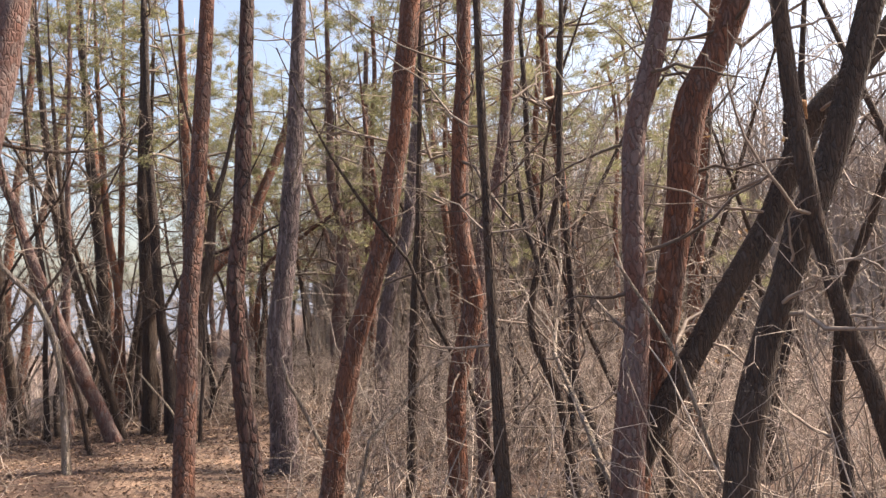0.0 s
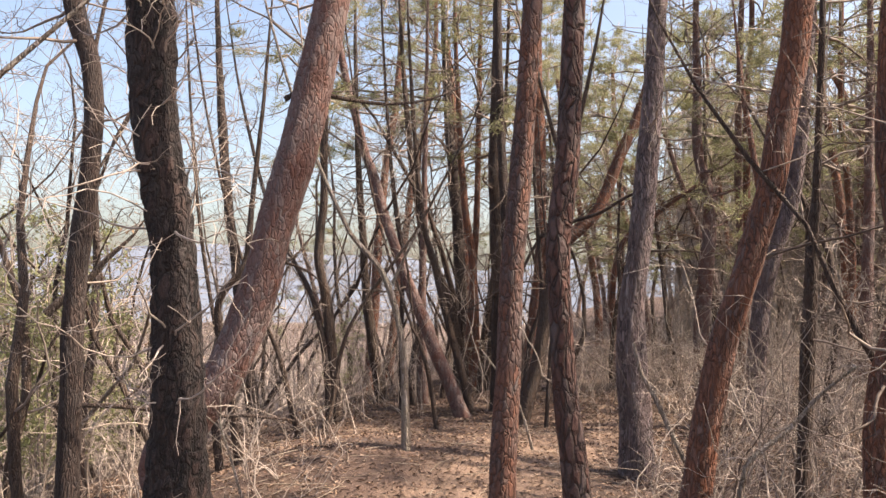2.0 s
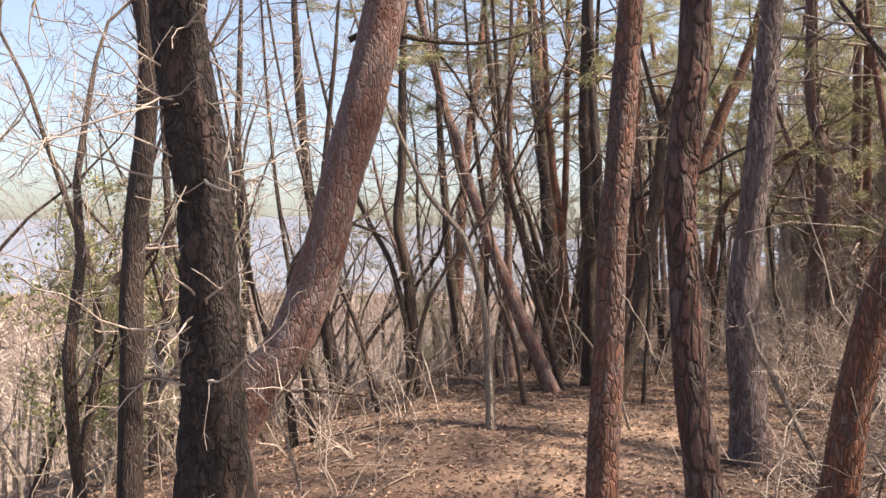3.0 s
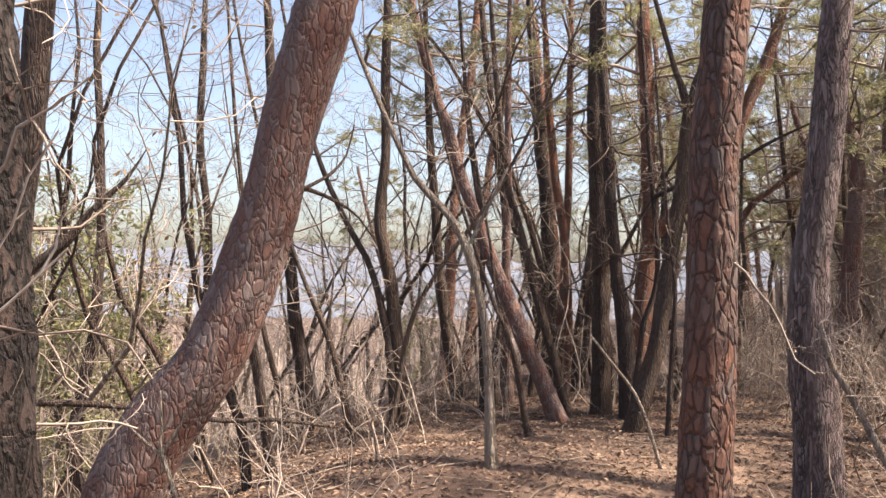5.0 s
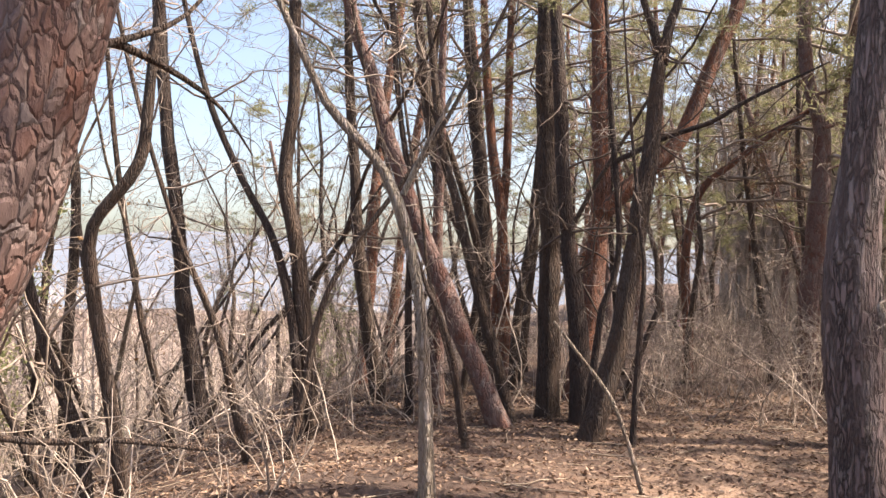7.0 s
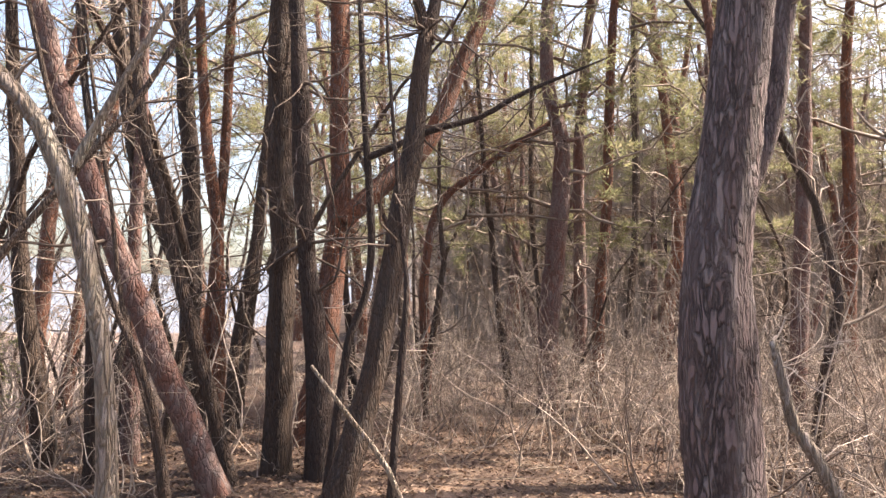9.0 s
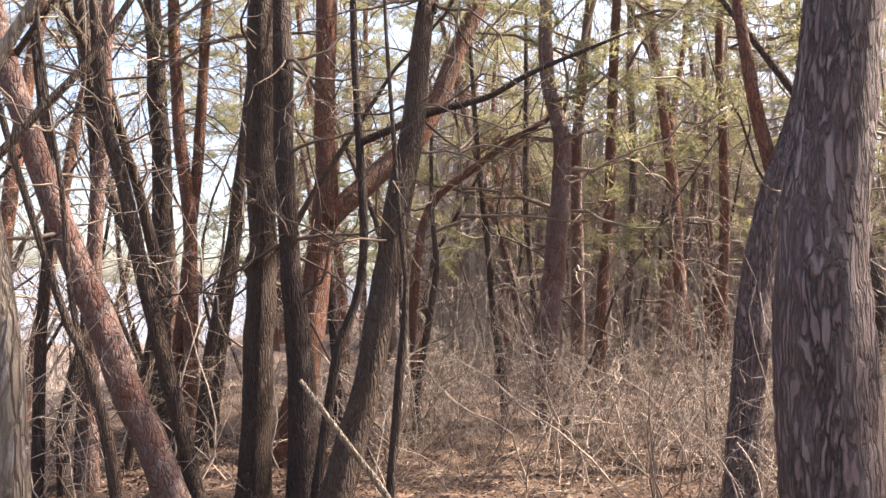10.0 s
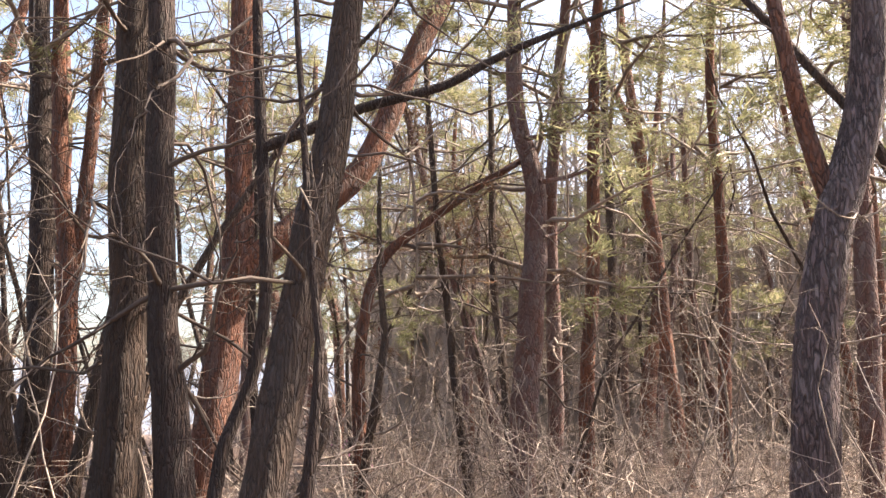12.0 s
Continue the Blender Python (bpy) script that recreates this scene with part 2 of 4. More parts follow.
# ---------------------------------------------------------------- geometry helpers
class Build:
    """Vertices and faces gathered for one mesh."""

    def __init__(self):
        self.v, self.f, self.n = [], [], 0

    def tube(self, pts, radii, sides=5, cap=True):
        pts, radii = np.asarray(pts, float), np.asarray(radii, float)
        tang = np.gradient(pts, axis=0)
        tang /= np.linalg.norm(tang, axis=1)[:, None] + 1e-9
        ref = np.array([1.0, 0.13, 0.07]) if abs(tang[0][0]) < 0.8 else np.array([0.1, 1.0, 0.05])
        a = np.cross(tang, ref)
        a /= np.linalg.norm(a, axis=1)[:, None] + 1e-9
        b = np.cross(tang, a)
        ang = np.arange(sides) * 2 * math.pi / sides
        ring = a[:, None] * np.cos(ang)[None, :, None] + b[:, None] * np.sin(ang)[None, :, None]
        rad = radii[:, None, None] if radii.ndim == 1 else radii[:, :, None]
        vs = (pts[:, None] + ring * rad).reshape(-1, 3)
        base, m = self.n, len(pts)
        i, j = np.meshgrid(np.arange(m - 1), np.arange(sides), indexing="ij")
        q = np.stack([i * sides + j, i * sides + (j + 1) % sides, (i + 1) * sides + (j + 1) % sides, (i + 1) * sides + j], -1)
        self.v.append(vs)
        self.f.extend((q.reshape(-1, 4) + base).tolist())
        if cap:
            self.f.append([base + (m - 1) * sides + k for k in range(sides)])
        self.n += len(vs)

    def spike(self, a, m, c, r):
        """A thin bent twig that ends in a point."""
        d = c - a
        s = np.cross(d, [0.3, 0.5, 0.81])
        s *= r / (np.linalg.norm(s) + 1e-9)
        t = np.cross(d, s)
        t *= r / (np.linalg.norm(t) + 1e-9)
        n = self.n
        self.v.append(np.array([a + s, a - s * 0.5 + t, a - s * 0.5 - t, m + s * 0.6, m - s * 0.6, c]))
        self.f.extend([[n, n + 1, n + 3], [n + 1, n + 4, n + 3], [n + 1, n + 2, n + 4], [n + 2, n, n + 3], [n + 2, n + 3, n + 4], [n + 3, n + 4, n + 5]])
        self.n += 6

    def blades(self, centres, ways, lengths, widths):
        """Thin pointed blades, one triangle each."""
        c, w = np.asarray(centres), np.asarray(ways)
        side = np.cross(w, np.random.normal(size=w.shape))
        side /= np.linalg.norm(side, axis=1)[:, None] + 1e-9
        l, wd = np.asarray(lengths)[:, None], np.asarray(widths)[:, None]
        vs = np.stack([c - side * wd / 2, c + side * wd / 2, c + w * l], 1).reshape(-1, 3)
        self.v.append(vs)
        self.f.extend((np.arange(len(c) * 3).reshape(-1, 3) + self.n).tolist())
        self.n += len(vs)

    def leaves(self, centres, normals, sizes):
        """Curled leaves of two triangles folded along the middle."""
        c, nn = np.asarray(centres), np.asarray(normals)
        t = np.cross(nn, np.random.normal(size=nn.shape))
        t /= np.linalg.norm(t, axis=1)[:, None] + 1e-9
        s = np.cross(nn, t)
        z = np.asarray(sizes)[:, None]
        k = np.random.uniform(0.1, 0.45, (len(c), 1))
        vs = np.stack([c - t * z, c + s * z * 0.5 + nn * z * k, c + t * z, c - s * z * 0.5 + nn * z * k], 1).reshape(-1, 3)
        o = np.arange(len(c))[:, None] * 4 + self.n
        self.f.extend(np.concatenate([o + [0, 1, 2], o + [0, 2, 3]]).tolist())
        self.v.append(vs)
        self.n += len(vs)

    def mesh(self, name, mat, smooth=True):
        me = bpy.data.meshes.new(name)
        me.from_pydata(np.concatenate(self.v).tolist(), [], self.f)
        me.materials.append(mat)
        if smooth:
            me.polygons.foreach_set("use_smooth", [True] * len(me.polygons))
        me.update()
        return me


def part(name, mesh, parent=None, label=""):
    ob = new(name, mesh)
    ob.parent = parent
    return tagged(ob, label) if label else ob


def spline(points, step):
    """A smooth line through (x, y, z, r) points."""
    p = np.asarray(points, float)
    p = np.vstack([2 * p[0] - p[1], p, 2 * p[-1] - p[-2]])
    out = []
    for k in range(1, len(p) - 2):
        a, b, c, d = p[k - 1 : k + 3]
        n = max(2, int(np.linalg.norm(c[:3] - b[:3]) / step))
        for s in np.arange(n) / n:
            out.append(0.5 * (2 * b + (c - a) * s + (2 * a - 5 * b + 4 * c - d) * s * s + (3 * b - a - 3 * c + d) * s ** 3))
    out.append(p[-2])
    return np.array(out)


def ground(x, y):
    """Height of the forest floor: a spur that falls gently ahead and steeply to the west."""
    k = min(1, max(0, (y - 1.2) / 4.2))
    z = -0.48 * k * k * (3 - 2 * k) + 0.22 * math.exp(-((x + 4.3) ** 2 + (y - 9.4) ** 2) / 3.5)
    u = x + 0.33 * min(y, 14) + 0.12 * max(0, min(y, 60) - 14)
    if u < -2.6:
        z -= min(26.0, 0.16 * (-2.6 - u) ** 1.25)
    if y > 16:
        z += 0.035 * (min(y, 60) - 16)
    if x > 2:
        z += 0.05 * min(x - 2, 30)
    z += 0.05 * noise.noise((x * 0.7, y * 0.7, 0)) + 0.02 * noise.noise((x * 2.3, y * 2.3, 4))
    return z


TRAIL = [(0.1, -2), (0.1, 0), (0.05, 1), (-0.25, 1.9), (-0.8, 2.8), (-1.3, 3.6), (-1.65, 4.3), (-2.2, 5.1), (-2.5, 5.8), (-2.85, 6.5),
         (-3.1, 7.2), (-3.2, 8.2), (-3.2, 9.3), (-3.2, 10.2), (-3.0, 11.0)]
WORN = TRAIL + [(-3.25, 12.4), (-3.55, 14), (-3.6, 15.6), (-3.3, 17.5)]
FOOTWAY = [(a + (c - a) * k / 4, b + (d - b) * k / 4) for (a, b), (c, d) in zip(WORN, WORN[1:]) for k in range(4)]
LINE = [Vector((x, y, 0)) for x, y in TRAIL]


def from_path(x, y):
    return min((Vector((x, y, 0)) - p).length for p in LINE)


def wander(rng, start, way, length, bend, lift, n=4):
    pts, d = [np.array(start, float)], np.array(way, float)
    for _ in range(n):
        d = d + rng.normal(size=3) * bend + np.array([0, 0, lift])
        d /= np.linalg.norm(d)
        pts.append(pts[-1] + d * length / n)
    return np.array(pts)


def branch_out(build, rng, line, r0, depth, bend=0.22, lift=0.06, kids=5, shrink=0.5, spread=0.9, low=0.3, tips=None, flat=1.0):
    """Side branches along a line of points, each with its own, down to depth."""
    m = len(line) - 1
    total = sum(np.linalg.norm(line[k + 1] - line[k]) for k in range(m))
    for _ in range(kids):
        at = rng.uniform(low, 0.97) * m
        k = min(int(at), m - 1)
        here = line[k] + (line[k + 1] - line[k]) * (at - k)
        ahead = line[k + 1] - line[k]
        ahead /= np.linalg.norm(ahead) + 1e-9
        side = np.cross(ahead, rng.normal(size=3))
        side[2] *= flat
        side /= np.linalg.norm(side) + 1e-9
        way = ahead * rng.uniform(0.25, 0.9) + side * spread
        way /= np.linalg.norm(way)
        length = total * shrink * rng.uniform(0.5, 1.15) * (1.15 - 0.55 * at / m)
        r = r0 * rng.uniform(0.4, 0.62)
        sub = wander(rng, here, way, length, bend * (1.25 if depth > 1 else 1), lift, 4 if depth > 1 else 2)
        if depth <= 1:
            sub[1] += rng.normal(size=3) * length * 0.09
        if depth > 1:
            build.tube(sub, np.linspace(r, max(0.0016, r * 0.3), len(sub)), 3, False)
        else:
            build.spike(sub[0], sub[1], sub[2], max(r, 0.0014))
        if tips is not None and depth <= 1:
            tips.append(sub)
        if depth > 1:
            branch_out(build, rng, sub, r, depth - 1, bend, lift, max(2, kids - 1), shrink, spread, 0.25, tips, flat)


def trunk_mesh(name, points, mat, sides=14, step=0.12, rough=0.05, flare=0.3, plates=0.0, crook=0.3):
    """An uneven, slightly crooked trunk along (x, y, z, r) points, wider at the foot, with raised plates of bark."""
    line = spline(points, step)
    for q in line:
        w = min(1.0, max(0.0, (q[2] - line[0][2]) / 0.8)) * crook * q[3]
        q[0] += w * (noise.noise((q[2] * 1.1, points[0][3] * 90, len(line) * 0.37)) + 0.5 * noise.noise((q[2] * 3.1, 7.7, points[0][3] * 70)))
        q[1] += w * noise.noise((q[2] * 1.1, 4.4, points[0][3] * 80))
    ang = np.arange(sides) * 2 * math.pi / sides
    z0 = line[0][2]
    rad = np.zeros((len(line), sides))
    for i, (x, y, z, r) in enumerate(line):
        foot = flare * math.exp(-max(0, z - z0) / 0.22)
        for j, a in enumerate(ang):
            q = (math.cos(a) * 1.6 + x * 3, math.sin(a) * 1.6 + y * 3, z * 1.7)
            k = 1 + rough * 2 * noise.noise(q) + foot * (1 + 0.7 * math.sin(a * 4 + x * 9))
            if plates:
                d, _ = noise.voronoi((math.cos(a) * r * 26 + x, math.sin(a) * r * 26 + y, z * 11))
                k += plates * min(1, (d[1] - d[0]) * 3.2) - plates * 0.5
            rad[i, j] = r * k
    b = Build()
    b.tube(line[:, :3], rad, sides)
    return b.mesh(name, mat)


def needle_sprays(build, rng, lines, per, size, wide):
    """Needles set singly all along the twigs, in flat feathery sprays."""
    cs, ws = [], []
    for ln in lines:
        at = rng.uniform(0.1, 1.05, per) * (len(ln) - 1)
        k = np.minimum(at.astype(int), len(ln) - 2)
        d = ln[k + 1] - ln[k]
        c = ln[k] + d * (at - k)[:, None]
        d = d / (np.linalg.norm(d, axis=1)[:, None] + 1e-9)
        w = rng.normal(size=(per, 3)) * [0.8, 0.8, 0.5] + d * 0.7 + [0, 0, 0.2]
        cs.append(c + rng.normal(size=(per, 3)) * [0.05, 0.05, 0.025])
        ws.append(w / np.linalg.norm(w, axis=1)[:, None])
    cs, ws = np.concatenate(cs), np.concatenate(ws)
    build.blades(cs, ws, rng.uniform(0.55, 1.2, len(cs)) * size, rng.uniform(0.7, 1.2, len(cs)) * wide)


# ---------------------------------------------------------------- ground and distance
def make_ground():
    xs = np.concatenate([-np.geomspace(900, 13, 30), np.arange(-12.8, 8.01, 0.2), np.geomspace(8.4, 900, 30)])
    ys = np.concatenate([-np.geomspace(900, 3, 24), np.arange(-2.8, 20.01, 0.2), np.geomspace(20.4, 900, 34)])
    vs = [(x, y, ground(x, y)) for y in ys for x in xs]
    n = len(xs)
    fs = [(j * n + i, j * n + i + 1, (j + 1) * n + i + 1, (j + 1) * n + i) for j in range(len(ys) - 1) for i in range(n - 1)]
    me = bpy.data.meshes.new("ground")
    me.from_pydata(vs, [], fs)
    me.materials.append(FLOOR)
    me.polygons.foreach_set("use_smooth", [True] * len(me.polygons))
    # mask along the footway for its wear and the painted sunlight
    worn_sunlit = me.attributes.new("worn_sunlit", "FLOAT", "POINT")
    worn_sunlit.data.foreach_set("value", [max(0.0, min(1.0, 1.5 - min(math.hypot(x - a, y - b) for a, b in FOOTWAY) / 0.55)) if -8 < x < 4 and -4 < y < 24 else 0.0 for x, y, z in vs])
    tagged(new("ground", me), "forest floor of brown leaf litter on a spur", "ground", kind="structure")


make_ground()


def make_hills():
    b = []
    f = []
    n = 140
    for k in range(n + 1):
        a = 2 * math.pi * k / n
        d = 820
        h = 34 + 26 * noise.noise((math.cos(a) * 3, math.sin(a) * 3, 2)) + 14 * noise.noise((math.cos(a) * 11, math.sin(a) * 11, 5))
        for r, z in ((d - 260, -45), (d - 120, h * 0.4), (d, h), (d + 80, -45)):
            b.append((math.cos(a) * r, math.sin(a) * r, z))
    for k in range(n):
        for j in range(3):
            f.append((k * 4 + j, k * 4 + 4 + j, k * 4 + 5 + j, k * 4 + 1 + j))
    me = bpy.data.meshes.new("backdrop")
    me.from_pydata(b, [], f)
    me.materials.append(HAZY_HILL)
    tagged(new("backdrop", me), "far wooded hills beyond the valley, painted in blue haze", "hills", kind="structure")


make_hills()

# ---------------------------------------------------------------- crowns shared by the pines
def crown_mesh(seed, height, spread, boughs, kids=4, spray=(16, 0.14, 0.011), leaf=None):
    """Layered level boughs and needles of a pine's crown, from its own foot at z = 0 upwards."""
    rng = np.random.default_rng(seed)
    wood, green, tips = Build(), Build(), []
    spine = wander(rng, (0, 0, 0), (0, 0, 1), height, 0.07, 0.05, 6)
    wood.tube(spine, [0.004, 0.012, 0.018, 0.022, 0.02, 0.015, 0.008], 5)
    for n in range(boughs):
        at = (n // 3 * 3 + rng.uniform(0, 1.6)) / boughs * 0.97
        k = min(int(at * 6), 5)
        here = spine[k] + (spine[k + 1] - spine[k]) * (at * 6 - k)
        a = rng.uniform(0, 2 * math.pi)
        way = np.array([math.cos(a), math.sin(a), rng.uniform(-0.2, 0.3) + 0.3 * at])
        bough = wander(rng, here, way / np.linalg.norm(way), spread * rng.uniform(0.5, 1.15) * (1.1 - 0.6 * at), 0.2, 0.02, 6)
        r = 0.026 * (1.15 - 0.7 * at)
        wood.tube(bough, np.linspace(r, 0.005, 7), 4, False)
        branch_out(wood, rng, bough, r * 0.6, 2, 0.26, 0.03, kids, 0.42, 0.85, 0.28, tips, 0.4)
    needle_sprays(green, rng, tips, *spray)
    k = len(wood.f)
    wood.f.extend([[i + wood.n for i in t] for t in green.f])
    wood.v.extend(green.v)
    me = wood.mesh("crown", TWIG)
    me.materials.append(leaf or NEEDLE)
    me.polygons.foreach_set("material_index", [0] * k + [1] * (len(wood.f) - k))
    me.polygons.foreach_set("use_smooth", [True] * k + [False] * (len(wood.f) - k))
    return me


CROWNS = [crown_mesh(11, 4.6, 2.3, 15), crown_mesh(12, 5.2, 2.0, 16), crown_mesh(13, 3.8, 2.6, 15)]
FAR_CROWNS = [crown_mesh(14, 6.4, 3.0, 21, 4, (40, 0.145, 0.0135)), crown_mesh(15, 7.2, 2.7, 22, 4, (40, 0.145, 0.0135)), crown_mesh(16, 5.6, 3.1, 19, 4, (40, 0.145, 0.0135))]


def dead_branches(root, seed, n, z0, z1, length, r, spine, twigs=4, mat=None, foot=None):
    """Bare dead branches on the lower trunk, each a part."""
    rng = np.random.default_rng(seed)
    line = spline(spine, 0.3)
    for _ in range(n):
        b = Build()
        z = rng.uniform(z0, z1)
        k = int(np.argmin(abs(line[:, 2] - z)))
        a = rng.uniform(0, 2 * math.pi)
        way = np.array([math.cos(a), math.sin(a), rng.uniform(-0.25, 0.4)])
        ln = wander(rng, line[k][:3], way / np.linalg.norm(way), length * rng.uniform(0.35, 1.1), 0.3, 0.02, 8)
        if foot is not None and any(from_path(q[0] + foot[0], q[1] + foot[1]) < (0.6 if length < 0.9 else 1.15) for q in ln):
            continue
        rr = r * rng.uniform(0.6, 1.2)
        b.tube(ln, np.linspace(rr, 0.002, 9), 5, False)
        branch_out(b, rng, ln, rr * 0.7, 2, 0.4, 0.02, twigs + 1, 0.46, 0.95, 0.15)
        part("branch", b.mesh("branch", mat or TWIG), root)


def upward(points, top):
    """The spine carried on upwards to the height top, straightening and thinning."""
    p = [list(q) for q in points]
    a, b = np.array(p[-2]), np.array(p[-1])
    d = (b - a)[:3] / max(0.05, b[2] - a[2])
    h = b[2]
    while h < top:
        d *= 0.72
        s = min(1.3, top - h + 0.01)
        h += s
        last = p[-1]
        p.append([last[0] + d[0] * s, last[1] + d[1] * s, h, 0.007 + (b[3] - 0.007) * max(0.0, (top - h) / (top - b[2])) ** 0.8])
    return p


def downward(points):
    """The spine carried down into the ground."""
    a, b = np.array(points[0]), np.array(points[1])
    d = (a - b)[:3] / max(0.05, b[2] - a[2])
    x, y, z, r = points[0]
    g = ground(x, y)
    drop = z - g + 0.12
    if drop < 0.1:
        return [(x, y, g - 0.1, r)] + [tuple(q) for q in points[1:]]
    d = d * 0.75
    foot = (x + d[0] * drop, y + d[1] * drop)
    return [(foot[0], foot[1], ground(*foot) - 0.12, r * 1.08)] + [tuple(q) for q in points]


def scar(root, x, y, z, wide, high, face):
    """A shallow patch of torn wood where bark has come away."""
    b = Build()
    n = 11
    zs = np.linspace(-high, high, n)
    pts = [(0, 0, q) for q in zs]
    b.tube(pts, [max(0.004, wide * math.sqrt(max(0, 1 - (q / high) ** 2)) * (1 + 0.25 * noise.noise((q * 60, x, y)))) for q in zs], 10)
    ob = part("bark_scar", b.mesh("bark_scar", SCAR), root, "orange torn wood")
    o = root.matrix_basis.translation
    ob.matrix_basis = pose(x - o.x, y - o.y, z - o.z, 0, 0, face) @ Matrix.Diagonal((1, 0.3, 1, 1))


def standing_tree(name, label, category, spine, mat, top, crown=None, limbs=(), dead=None, near=False, group="", seed=1, mat_limb=None, twig=None):
    low = downward(spine)
    full = upward(low, top) if top else low
    x, y, z = low[0][:3]
    base = Matrix.Translation((x, y, z))
    root = new(name)
    root.matrix_basis = base
    root.empty_display_size = 0.2
    rel = [(p[0] - x, p[1] - y, p[2] - z, p[3]) for p in full]
    part("trunk", trunk_mesh("trunk", rel, mat, 22 if near else 12, 0.035 if near else 0.12, 0.06, 0.16, (0.12 if mat == PINE_BLACK else 0.04) if near else 0.04, 0.0 if near else 0.3), root)
    for lb in limbs:
        lr = [(p[0] - x, p[1] - y, p[2] - z, p[3]) for p in lb]
        part("limb", trunk_mesh("limb", lr, mat_limb or mat, 10, 0.1, 0.05, 0.0, 0.05), root)
    if dead:
        n, z0, z1, length, r = dead
        n = int(n * 1.7) if mat in (OAK, DARK) else n
        dead_branches(root, seed, n, z0 - z, z1 - z, length, r, rel, 4, twig, (x, y))
    if crown is not None:
        tip = rel[-1]
        part("crown", CROWNS[crown] if y < 12 else FAR_CROWNS[crown], root).matrix_basis = pose(tip[0], tip[1], tip[2] - (2.6 if y < 12 else 5.0), 0, 0, (seed * 67) % 360)
    return tagged(root, label, category, group)


# ---------------------------------------------------------------- the standing trees
standing_tree("pine_tree", "near black upright pine with cracked bark beside the trail", "pine tree",
              [(-2.88, 4.47, 0.12, 0.2), (-2.885, 4.46, 0.59, 0.14), (-2.91, 4.45, 1.24, 0.112), (-2.95, 4.43, 1.77, 0.108), (-3.03, 4.39, 2.31, 0.108), (-3.07, 4.38, 2.86, 0.112)],
              PINE_BLACK, 9, crown=0, dead=(48, 0.3, 2.9, 0.8, 0.0065), near=True, twig=TWIG_LIGHT, seed=2)
standing_tree("pine_tree", "leaning thick pine with grey and red plated bark", "pine tree",
              [(-4.55, 6.17, -0.25, 0.165), (-4.58, 6.15, 0.0, 0.17), (-4.61, 6.14, 0.17, 0.178), (-4.46, 6.23, 0.50, 0.170), (-4.26, 6.35, 0.82, 0.157), (-4.08, 6.46, 1.34, 0.151), (-3.93, 6.55, 2.04, 0.138), (-3.80, 6.63, 2.60, 0.153)],
              PINE, 9.5, crown=1,
              limbs=([(-3.93, 6.59, 2.94, 0.022), (-3.79, 6.68, 3.01, 0.022), (-3.61, 6.94, 2.99, 0.018), (-3.39, 7.22, 2.99, 0.014), (-3.15, 7.52, 3.07, 0.010), (-2.94, 7.80, 3.24, 0.006)],
                     [(-4.04, 6.56, 1.63, 0.014), (-3.99, 6.67, 1.68, 0.014), (-3.97, 6.78, 1.67, 0.011), (-3.93, 6.90, 1.63, 0.009), (-3.89, 7.03, 1.56, 0.006), (-3.86, 7.15, 1.43, 0.003)],
                     [(-3.98, 6.62, 1.65, 0.012), (-3.96, 6.74, 1.71, 0.010), (-3.94, 6.86, 1.78, 0.008), (-3.94, 6.98, 1.89, 0.006), (-3.96, 7.07, 2.07, 0.004)]),
              dead=(2, 2.2, 4, 1.0, 0.012), near=True, mat_limb=OAK, seed=3)
standing_tree("oak_tree", "dark crooked slender oak with a forked low limb", "oak tree",
              [(-5.81, 6.30, -0.12, 0.093), (-5.81, 6.29, 1.04, 0.089), (-5.79, 6.31, 1.88, 0.090), (-5.72, 6.34, 2.45, 0.083), (-5.73, 6.34, 3.27, 0.083), (-5.90, 6.25, 3.89, 0.084)],
              DARK, 8,
              limbs=([(-7.33, 7.24, 1.18, 0.048), (-7.22, 7.31, 1.31, 0.044), (-7.02, 7.43, 1.49, 0.037), (-6.84, 7.54, 1.75, 0.028), (-6.62, 7.67, 2.00, 0.015), (-6.49, 7.75, 2.24, 0.004)], [(-7.15, 7.23, 0.28, 0.030), (-6.58, 7.58, 0.26, 0.023), (-5.89, 8.00, 0.16, 0.019), (-5.56, 8.20, 0.17, 0.017), (-5.12, 8.46, 0.12, 0.011)],), dead=(7, 1.2, 6, 1.6, 0.016), mat_limb=OAK, seed=4)
standing_tree("young_tree", "slender reddish brown stem with a bend at eye height", "young tree",
              [(-6.64, 11.55, -1.04, 0.091), (-6.65, 11.54, -0.01, 0.085), (-6.77, 11.47, 1.21, 0.073), (-6.89, 11.40, 1.94, 0.067), (-6.85, 11.43, 2.73, 0.055), (-6.84, 11.43, 3.96, 0.055)],
              OAK, 7.5, dead=(9, 1.0, 7, 1.4, 0.012), seed=5)
rusty = standing_tree("pine_tree", "straight pine with orange patches low on plated bark", "pine tree",
              [(-1.83, 5.95, 0.65, 0.076), (-1.82, 5.96, 0.98, 0.071), (-1.81, 5.96, 1.31, 0.069), (-1.80, 5.97, 1.64, 0.070), (-1.77, 5.99, 2.05, 0.066)],
              PINE_RUST, 9, crown=1, dead=(5, 0.6, 2.6, 0.45, 0.005), near=True, seed=6)
scar(rusty, -1.832, 5.898, 0.911, 0.022, 0.07, 8)
scar(rusty, -1.784, 5.910, 1.162, 0.016, 0.022, 30)
